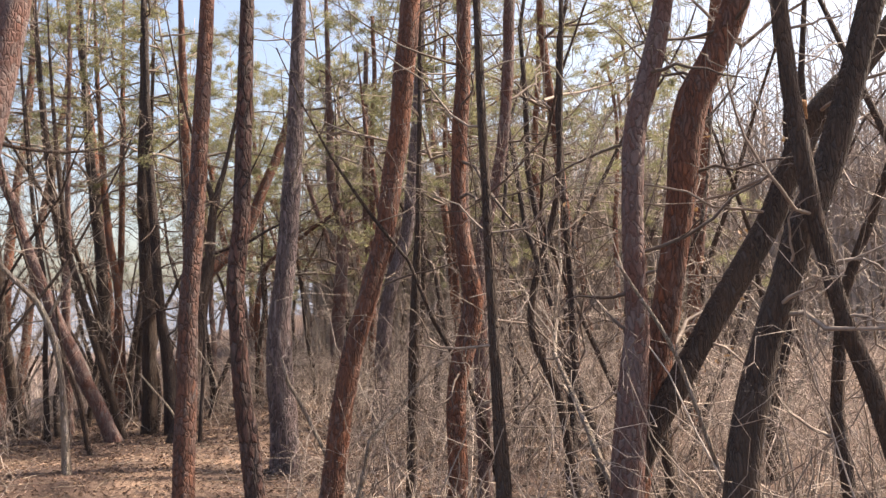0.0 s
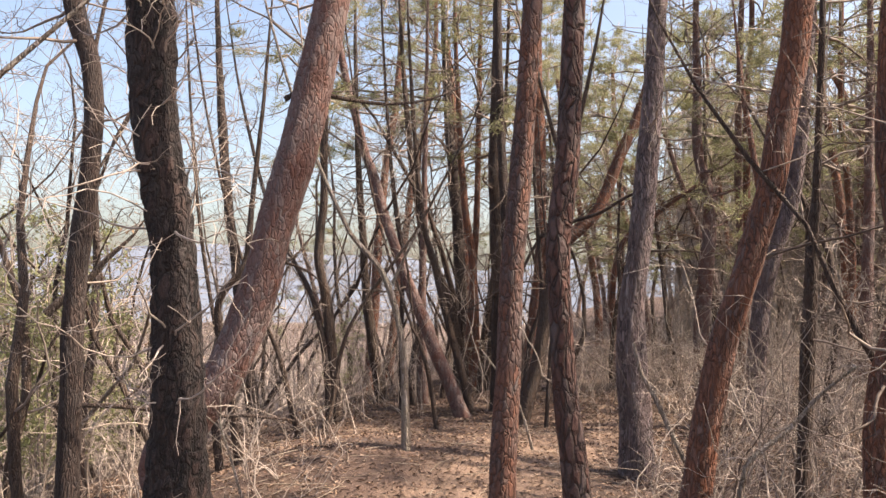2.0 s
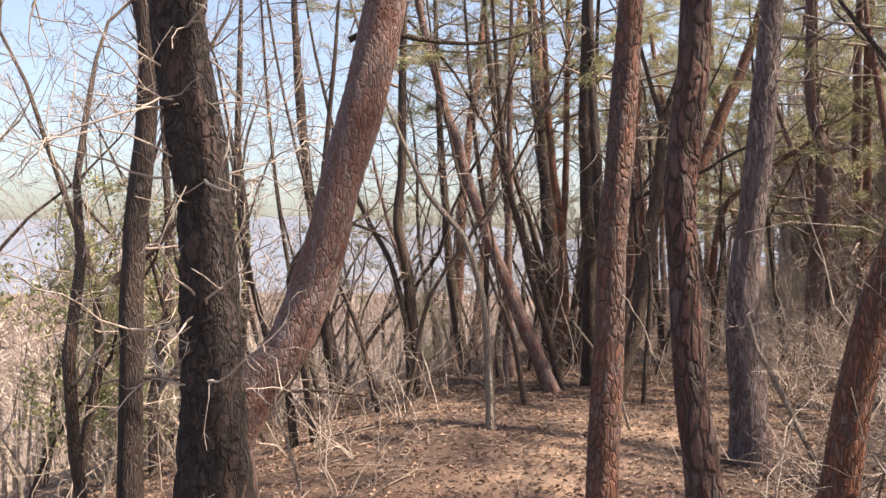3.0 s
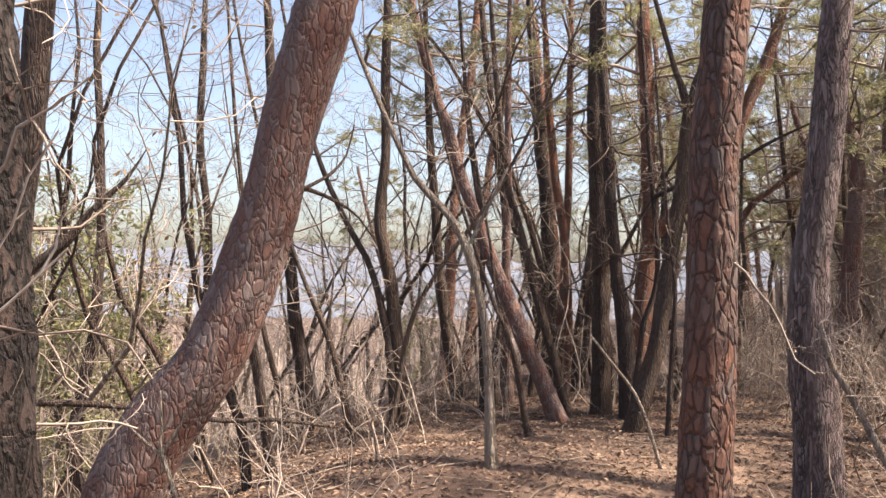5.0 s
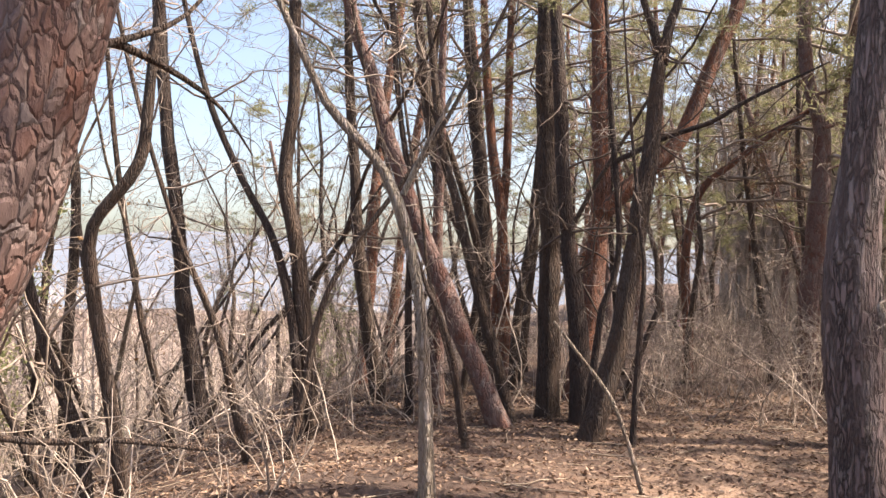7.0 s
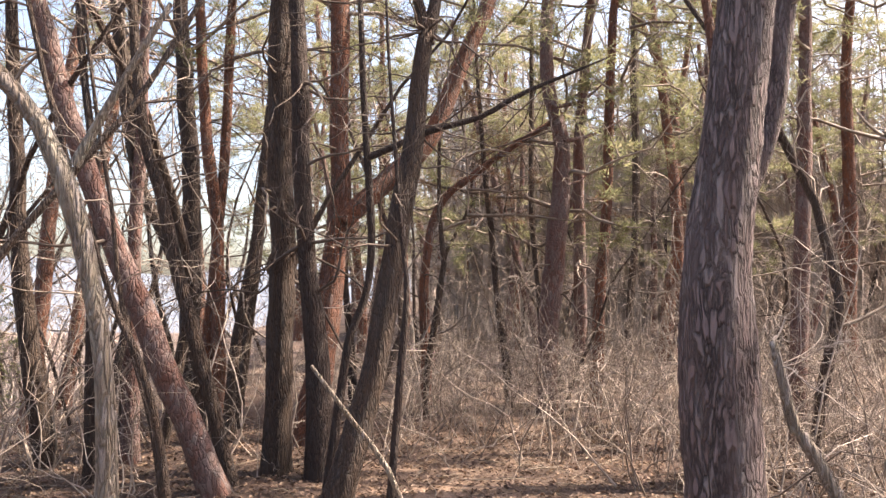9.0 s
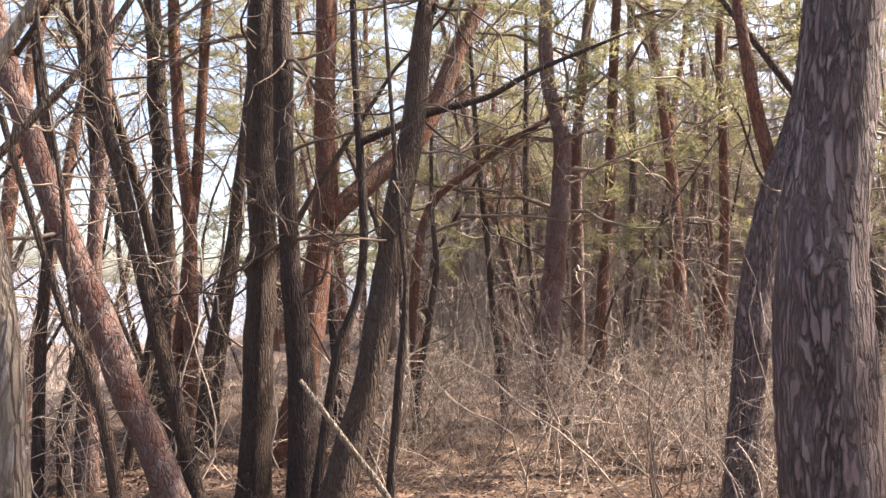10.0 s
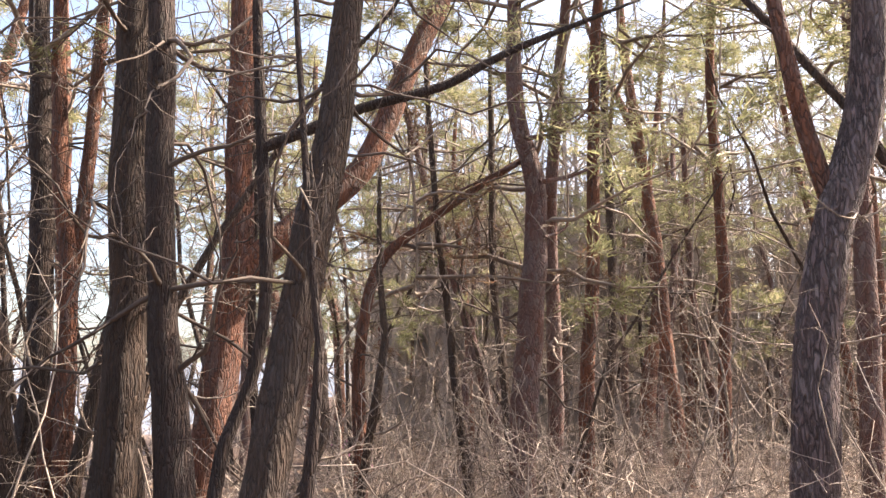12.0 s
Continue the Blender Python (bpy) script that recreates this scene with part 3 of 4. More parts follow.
standing_tree("pine_tree", "dark straight pine with a small side stem", "pine tree",
              [(-1.09, 4.89, 0.68, 0.057), (-1.13, 4.87, 1.01, 0.053), (-1.15, 4.85, 1.38, 0.051), (-1.16, 4.84, 1.69, 0.055), (-1.13, 4.86, 2.02, 0.052), (-1.12, 4.87, 2.30, 0.048)],
              PINE_DARK, 8.5, crown=2, dead=(5, 0.6, 3.2, 1.0, 0.008), near=True, seed=7)
standing_tree("pine_tree", "thick grey pine with deep plated bark beside the trail", "pine tree",
              [(-2.04, 10.24, 0.31, 0.169), (-2.08, 10.23, 0.92, 0.155), (-2.07, 10.23, 1.36, 0.139), (-2.01, 10.24, 1.81, 0.129), (-1.96, 10.24, 2.27, 0.124)],
              PINE_GREY, 10, crown=0, dead=(4, 2.6, 5, 1.3, 0.012), near=True, seed=8)
standing_tree("pine_tree", "leaning red-barked pine among brush", "pine tree",
              [(-0.92, 7.05, 0.31, 0.097), (-0.73, 7.10, 1.26, 0.087), (-0.50, 7.16, 2.05, 0.088), (-0.36, 7.20, 2.93, 0.093), (-0.25, 7.23, 3.83, 0.093)],
              PINE_RED, 9, crown=1, dead=(14, 1.0, 6, 1.69, 0.0135), group="pines in the brush", twig=TWIG_DARK, seed=9)
standing_tree("pine_tree", "crooked red-barked pine among brush", "pine tree",
              [(0.10, 6.76, 0.35, 0.079), (0.13, 6.77, 0.98, 0.080), (0.27, 6.83, 1.48, 0.090), (0.22, 6.81, 1.98, 0.072), (0.18, 6.79, 2.42, 0.064), (0.24, 6.82, 3.54, 0.065)],
              PINE_RED, 9, crown=2, dead=(14, 1.0, 6, 1.69, 0.0135), group="pines in the brush", twig=TWIG_DARK, seed=10)
standing_tree("pine_tree", "brown pine leaning beside a twin red trunk", "pine tree",
              [(1.14, 5.10, 0.63, 0.102), (1.23, 5.10, 1.31, 0.077), (1.22, 5.10, 1.82, 0.069), (1.25, 5.10, 2.53, 0.070), (1.37, 5.10, 2.95, 0.070), (1.48, 5.10, 3.42, 0.062)],
              PINE, 9, crown=0, dead=(13, 1.0, 6, 1.56, 0.0135), group="pines in the brush", twig=TWIG_DARK, seed=11)
standing_tree("pine_tree", "bright red pine with a spreading top", "pine tree",
              [(1.22, 5.40, 0.36, 0.108), (1.36, 5.40, 0.93, 0.109), (1.49, 5.40, 1.47, 0.091), (1.57, 5.41, 2.02, 0.092), (1.70, 5.41, 2.76, 0.112), (1.99, 5.41, 3.33, 0.094)],
              PINE_RED, 9, crown=1, dead=(13, 1.0, 6, 1.95, 0.0189), group="pines in the brush", twig=TWIG_DARK, seed=12)
standing_tree("oak_tree", "dark slanting trunk crossing the brush", "oak tree",
              [(1.28, 5.30, 0.59, 0.080), (1.51, 5.30, 1.01, 0.080), (1.86, 5.31, 1.57, 0.081), (2.18, 5.31, 2.07, 0.081), (2.50, 5.32, 2.72, 0.082), (2.90, 5.32, 3.15, 0.073)],
              OAK, 6,
              limbs=([(2.32, 5.20, 2.67, 0.055), (2.32, 5.14, 2.76, 0.03)],), dead=(9, 1.2, 5.5, 1.7, 0.014), mat_limb=SCAR, seed=13)
standing_tree("oak_tree", "thick leaning dark trunk in sunlit brush", "oak tree",
              [(1.60, 4.50, 0.49, 0.093), (1.68, 4.51, 0.87, 0.090), (1.83, 4.51, 1.44, 0.076), (2.04, 4.51, 1.98, 0.084), (2.26, 4.51, 2.53, 0.077)],
              OAK, 7, dead=(9, 1.2, 6, 1.6, 0.014), seed=14)
standing_tree("young_tree", "slanting bare dark stem", "young tree",
              [(2.27, 4.31, 0.91, 0.052), (2.10, 4.31, 1.43, 0.046), (1.99, 4.31, 1.96, 0.044), (1.91, 4.31, 2.65, 0.044)],
              OAK, 5, dead=(7, 1.2, 5, 1.2, 0.01), seed=15)
standing_tree("oak_tree", "dark oak with pale patches in a clump at the trail", "oak tree",
              [(-5.07, 13.93, -0.76, 0.136), (-5.07, 13.93, 0.38, 0.121), (-5.09, 13.92, 1.60, 0.116), (-5.14, 13.90, 2.83, 0.117), (-5.14, 13.90, 4.07, 0.108)],
              OAK, 9, dead=(16, 1.0, 8.5, 2.0, 0.018), group="clump at the trail", twig=TWIG_DARK, seed=16)
standing_tree("oak_tree", "dark slender trunk in a clump at the trail", "oak tree",
              [(-4.62, 13.77, -0.64, 0.131), (-4.68, 13.75, 0.70, 0.103), (-4.80, 13.70, 1.58, 0.083), (-4.92, 13.66, 3.37, 0.074)],
              DARK, 9, dead=(14, 1.0, 8.5, 1.8, 0.016), group="clump at the trail", twig=TWIG_DARK, seed=17)
standing_tree("pine_tree", "orange-red pine forking into a slanting limb", "pine tree",
              [(-5.25, 15.56, -0.87, 0.161), (-5.17, 15.59, -0.08, 0.161), (-5.02, 15.64, 1.00, 0.144), (-4.94, 15.67, 2.08, 0.126), (-4.96, 15.66, 3.17, 0.109), (-5.02, 15.64, 4.64, 0.109)],
              PINE_RED, 9, crown=2,
              limbs=(upward([(-4.88, 15.59, 1.96, 0.107), (-4.51, 15.71, 2.37, 0.115), (-4.01, 15.89, 2.92, 0.108), (-3.62, 16.03, 3.84, 0.101), (-3.33, 16.14, 4.64, 0.087)], 7.2),), dead=(13, 1.0, 6, 1.82, 0.0135), group="clump at the trail", twig=TWIG_DARK, seed=18)
standing_tree("oak_tree", "dark furrowed leaning oak with a forked top", "oak tree",
              [(-4.27, 12.83, -0.44, 0.116), (-4.13, 12.88, 0.08, 0.108), (-3.99, 12.93, 0.70, 0.098), (-3.89, 12.97, 1.53, 0.094), (-3.80, 13.00, 2.16, 0.089), (-3.68, 13.04, 3.27, 0.063)],
              OAK, 0,
              limbs=(upward([(-3.68, 13.04, 3.17, 0.058), (-3.77, 13.01, 3.54, 0.042), (-3.87, 12.97, 3.85, 0.032)], 6.5), upward([(-3.68, 13.04, 3.17, 0.058), (-3.62, 13.06, 3.54, 0.047), (-3.53, 13.09, 3.86, 0.037)], 6.5),), dead=(14, 1.0, 4.5, 1.4, 0.012), group="clump at the trail", twig=TWIG_DARK, seed=19)
standing_tree("young_tree", "thin dark stem against the leaning oak", "young tree",
              [(-3.79, 12.72, 0.62, 0.028), (-3.77, 12.72, 0.91, 0.023), (-3.76, 12.72, 1.26, 0.019), (-3.80, 12.72, 1.55, 0.017)],
              DARK, 4, dead=(4, 1.8, 3.8, 0.8, 0.006), seed=20)
standing_tree("young_tree", "sinuous thin black stem with a long side branch", "young tree",
              [(-4.35, 13.36, 0.54, 0.036), (-4.31, 13.36, 0.80, 0.033), (-4.21, 13.37, 1.08, 0.031), (-4.16, 13.37, 1.41, 0.031), (-4.17, 13.37, 1.88, 0.032), (-4.27, 13.37, 3.06, 0.027)],
              DARK, 5.5,
              limbs=([(-4.19, 13.37, 2.30, 0.031), (-3.96, 13.37, 2.40, 0.030), (-3.69, 13.38, 2.52, 0.028), (-3.25, 13.38, 2.65, 0.025), (-2.92, 13.39, 2.84, 0.021), (-2.21, 13.40, 3.15, 0.008)],), dead=(5, 2.3, 5, 1.0, 0.008), seed=40)
standing_tree("pine_tree", "slanting red and brown pine behind a pale stem", "pine tree",
              [(-5.25, 13.02, -0.56, 0.115), (-5.49, 12.93, 0.09, 0.110), (-5.71, 12.85, 0.58, 0.105), (-6.44, 12.59, 2.51, 0.078), (-6.62, 12.53, 3.18, 0.078), (-6.82, 12.46, 3.74, 0.070)],
              PINE, 9, crown=0, dead=(13, 1.0, 6, 1.82, 0.0135), twig=TWIG_DARK, seed=21)
standing_tree("dead_tree", "pale peeling bare tree bending over the slope", "dead tree",
              [(-4.31, 9.37, -0.12, 0.047), (-4.36, 9.35, 0.84, 0.032), (-4.52, 9.29, 1.51, 0.037), (-4.67, 9.24, 1.78, 0.033), (-4.87, 9.17, 2.01, 0.030), (-5.04, 9.11, 2.31, 0.024)],
              PALE, 5.5,
              limbs=([(-4.48, 9.31, 1.54, 0.021), (-4.36, 9.35, 1.81, 0.015), (-4.20, 9.41, 2.15, 0.010)],), dead=(9, 1.0, 5, 1.3, 0.01), seed=22)
standing_tree("oak_tree", "dark slender oak on the western slope", "oak tree",
              [(-9.18, 13.00, -1.40, 0.134), (-9.30, 12.96, -0.39, 0.122), (-9.46, 12.90, 0.50, 0.103), (-9.59, 12.86, 1.53, 0.090), (-9.76, 12.80, 2.82, 0.081), (-9.90, 12.75, 4.13, 0.081)],
              DARK, 8, dead=(12, 0.5, 7.5, 1.8, 0.016), seed=23)
standing_tree("young_tree", "thin brown stem with a crooked bend", "young tree",
              [(-6.22, 8.90, -0.34, 0.045), (-6.32, 8.85, 0.33, 0.043), (-6.42, 8.80, 0.90, 0.043), (-6.44, 8.79, 1.33, 0.040), (-6.19, 8.91, 1.74, 0.040), (-6.14, 8.94, 2.25, 0.033)],
              OAK, 5, dead=(8, 1.2, 5, 1.2, 0.008), seed=24)
standing_tree("oak_tree", "dark trunk among red pines at the slope edge", "oak tree",
              [(-7.28, 17.24, 0.41, 0.135), (-7.26, 17.18, 1.56, 0.125), (-7.34, 17.08, 3.31, 0.115), (-7.45, 17.00, 4.54, 0.105)],
              DARK, 9, dead=(9, 1.5, 8.5, 1.9, 0.016), group="trees at the slope edge", seed=25)
standing_tree("pine_tree", "sunlit orange pine at the slope edge", "pine tree",
              [(-6.60, 16.57, -0.66, 0.089), (-6.64, 16.55, 0.96, 0.082), (-6.71, 16.53, 2.19, 0.082), (-6.84, 16.48, 3.01, 0.074), (-6.95, 16.45, 4.25, 0.066)],
              PINE_RED, 9, crown=1, dead=(14, 1.0, 7, 1.95, 0.0162), group="trees at the slope edge", twig=TWIG_DARK, seed=26)
STEM = [(-6.66, 16.60, 2.61, 0.066), (-6.64, 16.61, 3.86, 0.062), (-6.63, 16.61, 5.11, 0.058)]
standing_tree("pine_tree", "slender red pine twin at the slope edge", "pine tree",
              [(STEM[0][0] - 0.15, STEM[0][1], 0.1, 0.075)] + STEM, PINE_RED, 9, crown=0, dead=(6, 2, 6, 1.5, 0.012), group="trees at the slope edge", seed=27)
standing_tree("pine_tree", "brown bent pine with bare side branches beyond the path", "pine tree",
              [(-2.49, 18.02, -0.63, 0.143), (-2.48, 18.02, 0.87, 0.144), (-2.38, 18.03, 2.02, 0.145), (-2.33, 18.04, 3.25, 0.115), (-2.53, 18.02, 4.18, 0.097), (-2.55, 18.02, 5.13, 0.085)],
              PINE, 10, crown=2,
              limbs=([(-2.31, 17.78, 3.31, 0.030), (-1.95, 17.95, 3.43, 0.022), (-1.61, 18.11, 3.62, 0.014), (-1.29, 18.26, 3.85, 0.006)],
                     [(-2.47, 17.69, 3.77, 0.032), (-2.11, 17.86, 3.88, 0.023), (-1.81, 18.01, 4.14, 0.015), (-1.45, 18.12, 4.56, 0.006)],
                     [(-2.55, 17.74, 3.50, 0.026), (-2.82, 17.93, 3.42, 0.019), (-3.25, 18.14, 3.26, 0.013), (-3.64, 18.36, 3.05, 0.006)],
                     [(-2.25, 17.89, 2.73, 0.020), (-2.00, 18.14, 2.88, 0.013), (-1.89, 18.36, 3.21, 0.006)]),
              dead=(21, 1.0, 7, 3.25, 0.0189), twig=TWIG_DARK, seed=28)
standing_tree("pine_tree", "far forked reddish pine above the brush", "pine tree",
              [(0.29, 24.73, -0.39, 0.157), (0.40, 24.74, 1.42, 0.145), (0.63, 24.76, 2.88, 0.134), (0.49, 24.75, 4.23, 0.122), (0.49, 24.75, 5.22, 0.110)],
              PINE_RED, 0,
              limbs=(upward([(0.49, 24.75, 5.22, 0.098), (0.11, 24.72, 6.58, 0.080), (-0.33, 24.69, 7.57, 0.062)], 10.2), upward([(0.51, 24.75, 5.22, 0.080), (0.69, 24.76, 6.22, 0.061), (0.86, 24.77, 7.60, 0.056)], 10.2),), dead=(20, 1.0, 5.6, 3.9, 0.0216), twig=TWIG_DARK, seed=29)
standing_tree("pine_tree", "thick grey pine forking into a red limb", "pine tree",
              [(-1.15, 14.12, 0.49, 0.136), (-1.11, 14.12, 1.06, 0.128), (-1.04, 14.13, 1.55, 0.125), (-0.90, 14.13, 2.13, 0.119), (-0.68, 14.13, 2.78, 0.113), (-0.58, 14.13, 3.53, 0.108)],
              PINE_GREY, 9, crown=1,
              limbs=(upward([(-0.92, 14.15, 2.21, 0.062), (-1.03, 14.15, 2.64, 0.056), (-1.13, 14.14, 3.15, 0.050), (-1.20, 14.14, 3.54, 0.047)], 6.1),), dead=(7, 1, 4, 1.2, 0.01), near=True, mat_limb=PINE_RED, seed=30)
standing_tree("young_tree", "slender brown trunk in the brush", "young tree",
              [(-3.05, 18.29, 0.11, 0.060), (-3.21, 18.29, 1.29, 0.052), (-3.31, 18.28, 2.16, 0.044), (-3.41, 18.28, 2.93, 0.038)],
              OAK, 7, dead=(9, 1.0, 6.5, 1.4, 0.01), group="slender trunks in the brush", seed=31)
standing_tree("young_tree", "slender brown trunk in the brush", "young tree",
              [(-0.78, 22.33, 1.09, 0.075), (-0.68, 22.33, 2.88, 0.073), (-0.73, 22.33, 4.77, 0.070), (-0.76, 22.33, 7.16, 0.063)],
              OAK, 7, dead=(9, 1.0, 6.5, 1.4, 0.01), group="slender trunks in the brush", seed=32)
standing_tree("young_tree", "slender brown trunk in the brush", "young tree",
              [(-2.46, 20.30, -0.02, 0.066), (-2.53, 20.30, 1.07, 0.060), (-2.68, 20.30, 2.58, 0.054), (-2.72, 20.30, 4.17, 0.047)],
              OAK, 7, dead=(9, 1.0, 6.5, 1.4, 0.01), group="slender trunks in the brush", seed=33)
standing_tree("young_tree", "slender brown trunk in the brush", "young tree",
              [(-0.32, 8.08, 0.46, 0.049), (-0.27, 8.08, 1.50, 0.050), (-0.22, 8.08, 2.44, 0.028)],
              OAK, 7, dead=(9, 1.0, 6.5, 1.4, 0.01), group="slender trunks in the brush", seed=34)
standing_tree("young_tree", "slender brown trunk in the brush", "young tree",
              [(1.01, 6.60, 0.24, 0.040), (0.92, 6.60, 0.81, 0.036), (0.72, 6.59, 1.44, 0.031), (0.96, 6.60, 2.38, 0.027), (1.01, 6.60, 3.16, 0.023)],
              OAK, 7, dead=(9, 1.0, 6.5, 1.4, 0.01), group="slender trunks in the brush", seed=35)
standing_tree("young_tree", "slender brown trunk in the brush", "young tree",
              [(0.38, 5.09, 0.48, 0.048), (0.36, 5.09, 1.02, 0.034)],
              OAK, 7, dead=(9, 1.0, 6.5, 1.4, 0.01), group="slender trunks in the brush", seed=36)
standing_tree("pine_tree", "brown pine standing behind the grey pine", "pine tree",
              [(0.30, 16.35, 0.34, 0.103), (0.33, 16.35, 1.32, 0.096), (0.36, 16.35, 2.29, 0.089)],
              PINE, 9, crown=0, dead=(13, 1.0, 6, 1.82, 0.0135), twig=TWIG_DARK, seed=50)
standing_tree("pine_tree", "brown pine with slanting limb in brush", "pine tree",
              [(0.35, 7.59, 0.71, 0.067), (0.36, 7.59, 1.90, 0.062), (0.61, 7.59, 3.05, 0.053), (0.70, 7.59, 4.23, 0.053)],
              PINE, 9, crown=2, dead=(13, 1.0, 6, 1.82, 0.0135), group="pines in the brush", twig=TWIG_DARK, seed=51)
standing_tree("oak_tree", "dark slanting oak at the slope edge", "oak tree",
              [(-6.18, 15.26, -0.62, 0.081), (-6.34, 15.25, 0.30, 0.076), (-6.58, 15.23, 1.24, 0.071), (-6.88, 15.21, 1.94, 0.065), (-7.17, 15.19, 2.59, 0.053), (-7.42, 15.17, 4.09, 0.048)],
              OAK, 8, dead=(9, 2, 7.5, 1.6, 0.014), group="trees at the slope edge", seed=53)
standing_tree("young_tree", "thin dark forked stem against the sky", "young tree",
              [(-10.34, 11.90, -0.48, 0.066), (-10.32, 11.91, 0.67, 0.062), (-10.31, 11.92, 2.00, 0.058), (-10.44, 11.84, 3.25, 0.054), (-10.43, 11.85, 4.52, 0.050)],
              DARK, 6.5, dead=(10, 0.5, 6, 1.5, 0.01), seed=54)
standing_tree("dead_branch", "pale broken dead branch standing in the brush", "branch",
              [(-1.78, 9.85, 0.49, 0.025), (-1.88, 9.85, 0.64, 0.023), (-1.92, 9.84, 0.79, 0.021), (-1.96, 9.84, 0.97, 0.015)],
              PALE, 0, dead=(6, 0.5, 1.6, 0.5, 0.0035), twig=TWIG_LIGHT, seed=60)
standing_tree("young_tree", "slender leaning brown stem on the slope edge", "young tree",
              [(-6.47, 13.23, -0.16, 0.044), (-6.50, 13.23, 0.86, 0.040), (-6.51, 13.23, 1.99, 0.036), (-6.68, 13.22, 3.10, 0.032)],
              DARK, 7.5, dead=(8, 1.6, 7, 1.5, 0.011), group="stems on the slope edge", seed=70)
standing_tree("young_tree", "slender leaning brown stem on the slope edge", "young tree",
              [(-6.62, 14.23, -0.74, 0.067), (-6.65, 14.22, 0.38, 0.062), (-6.62, 14.23, 1.52, 0.052), (-6.70, 14.22, 2.67, 0.058), (-6.88, 14.21, 3.74, 0.058)],
              OAK, 7.5, dead=(8, 1.6, 7, 1.5, 0.011), group="stems on the slope edge", seed=71)
standing_tree("young_tree", "slender leaning brown stem on the slope edge", "young tree",
              [(-5.18, 11.82, -0.20, 0.031), (-5.27, 11.82, 0.27, 0.027), (-5.43, 11.80, 0.74, 0.024), (-5.60, 11.79, 1.08, 0.021)],
              OAK, 7.5, dead=(8, 1.6, 7, 1.5, 0.011), group="stems on the slope edge", seed=72)
standing_tree("young_tree", "slender leaning brown stem on the slope edge", "young tree",
              [(-6.27, 16.26, -0.55, 0.059), (-6.20, 16.26, 0.23, 0.059), (-6.08, 16.27, 1.47, 0.053), (-6.02, 16.27, 2.47, 0.046)],
              OAK, 7.5, dead=(8, 1.6, 7, 1.5, 0.011), group="stems on the slope edge", seed=74)
standing_tree("young_tree", "slender leaning brown stem on the slope edge", "young tree",
              [(-6.21, 15.86, -0.54, 0.068), (-6.19, 15.86, 0.21, 0.061), (-6.07, 15.91, 1.12, 0.061), (-5.98, 15.94, 2.04, 0.053)],
              OAK, 7.5, dead=(8, 1.6, 7, 1.5, 0.011), group="stems on the slope edge", seed=75)
standing_tree("young_tree", "slender leaning brown stem on the slope edge", "young tree",
              [(-6.59, 10.65, -0.74, 0.039), (-6.70, 10.59, -0.19, 0.039), (-6.87, 10.48, 0.58, 0.033), (-7.20, 10.29, 1.46, 0.022)],
              OAK, 7.5, dead=(8, 1.6, 7, 1.5, 0.011), group="stems on the slope edge", seed=76)
standing_tree("young_tree", "slender leaning brown stem on the slope edge", "young tree",
              [(-8.64, 11.76, -0.46, 0.041), (-8.86, 11.63, 0.43, 0.035), (-9.05, 11.51, 1.54, 0.031)],
              OAK, 7.5, dead=(8, 1.6, 7, 1.5, 0.011), group="stems on the slope edge", seed=77)
standing_tree("oak_tree", "leaning dark trunk on the slope edge", "oak tree",
              [(-7.14, 13.81, -0.81, 0.099), (-7.25, 13.74, 0.10, 0.091), (-7.39, 13.66, 1.08, 0.084), (-7.47, 13.61, 2.00, 0.069)],
              OAK, 7.5, dead=(8, 1.6, 7, 1.5, 0.011), group="stems on the slope edge", seed=78)
standing_tree("oak_tree", "leaning dark trunk on the slope edge", "oak tree",
              [(-6.55, 14.16, -0.80, 0.084), (-6.60, 14.13, 0.72, 0.076), (-6.59, 14.14, 2.17, 0.061)],
              PINE, 7.5, dead=(8, 1.6, 7, 1.5, 0.011), group="stems on the slope edge", seed=79)
standing_tree("oak_tree", "leaning mossy dark oak at the slope edge", "oak tree",
              [(-5.26, 13.37, -0.53, 0.066), (-5.46, 13.36, 0.12, 0.062), (-5.66, 13.35, 0.84, 0.059), (-5.86, 13.34, 1.47, 0.056), (-6.02, 13.34, 2.02, 0.052), (-6.17, 13.35, 2.48, 0.049), (-6.27, 13.35, 3.14, 0.045)],
              OAK, 7, dead=(9, 1.5, 6.5, 1.5, 0.011), twig=TWIG_DARK, seed=80)
standing_tree("oak_tree", "dark forked crooked oak against the sky", "oak tree",
              [(-6.66, 11.41, -0.30, 0.045), (-6.78, 11.41, 0.65, 0.042), (-7.00, 11.39, 1.37, 0.038), (-7.31, 11.34, 1.89, 0.035), (-7.62, 11.30, 2.47, 0.031), (-7.88, 11.26, 3.14, 0.028)],
              DARK, 6, dead=(12, 0.8, 5.5, 1.4, 0.011), twig=TWIG_DARK, seed=81)
standing_tree("young_tree", "grey leaning stem crossing the pale dead tree", "young tree",
              [(-6.24, 10.61, -0.59, 0.034), (-6.15, 10.71, -0.06, 0.031), (-6.07, 10.79, 0.65, 0.028), (-5.90, 10.92, 1.17, 0.024), (-5.45, 11.13, 1.89, 0.021), (-5.16, 11.30, 2.39, 0.018)],
              OAK, 4.5, dead=(8, 0.8, 4, 1.0, 0.007), seed=82)
bent = standing_tree("pine_tree", "reddish pine bending into a level limb over brush", "pine tree",
              [(-4.18, 17.96, 0.45, 0.075), (-4.22, 17.96, 1.44, 0.067), (-4.05, 17.98, 2.41, 0.059), (-3.55, 18.05, 2.89, 0.051), (-2.94, 18.12, 3.36, 0.043), (-2.28, 18.21, 3.80, 0.035)],
              PINE_RED, 0, dead=(14, 1.0, 4, 1.8, 0.013), twig=TWIG_DARK, seed=83)
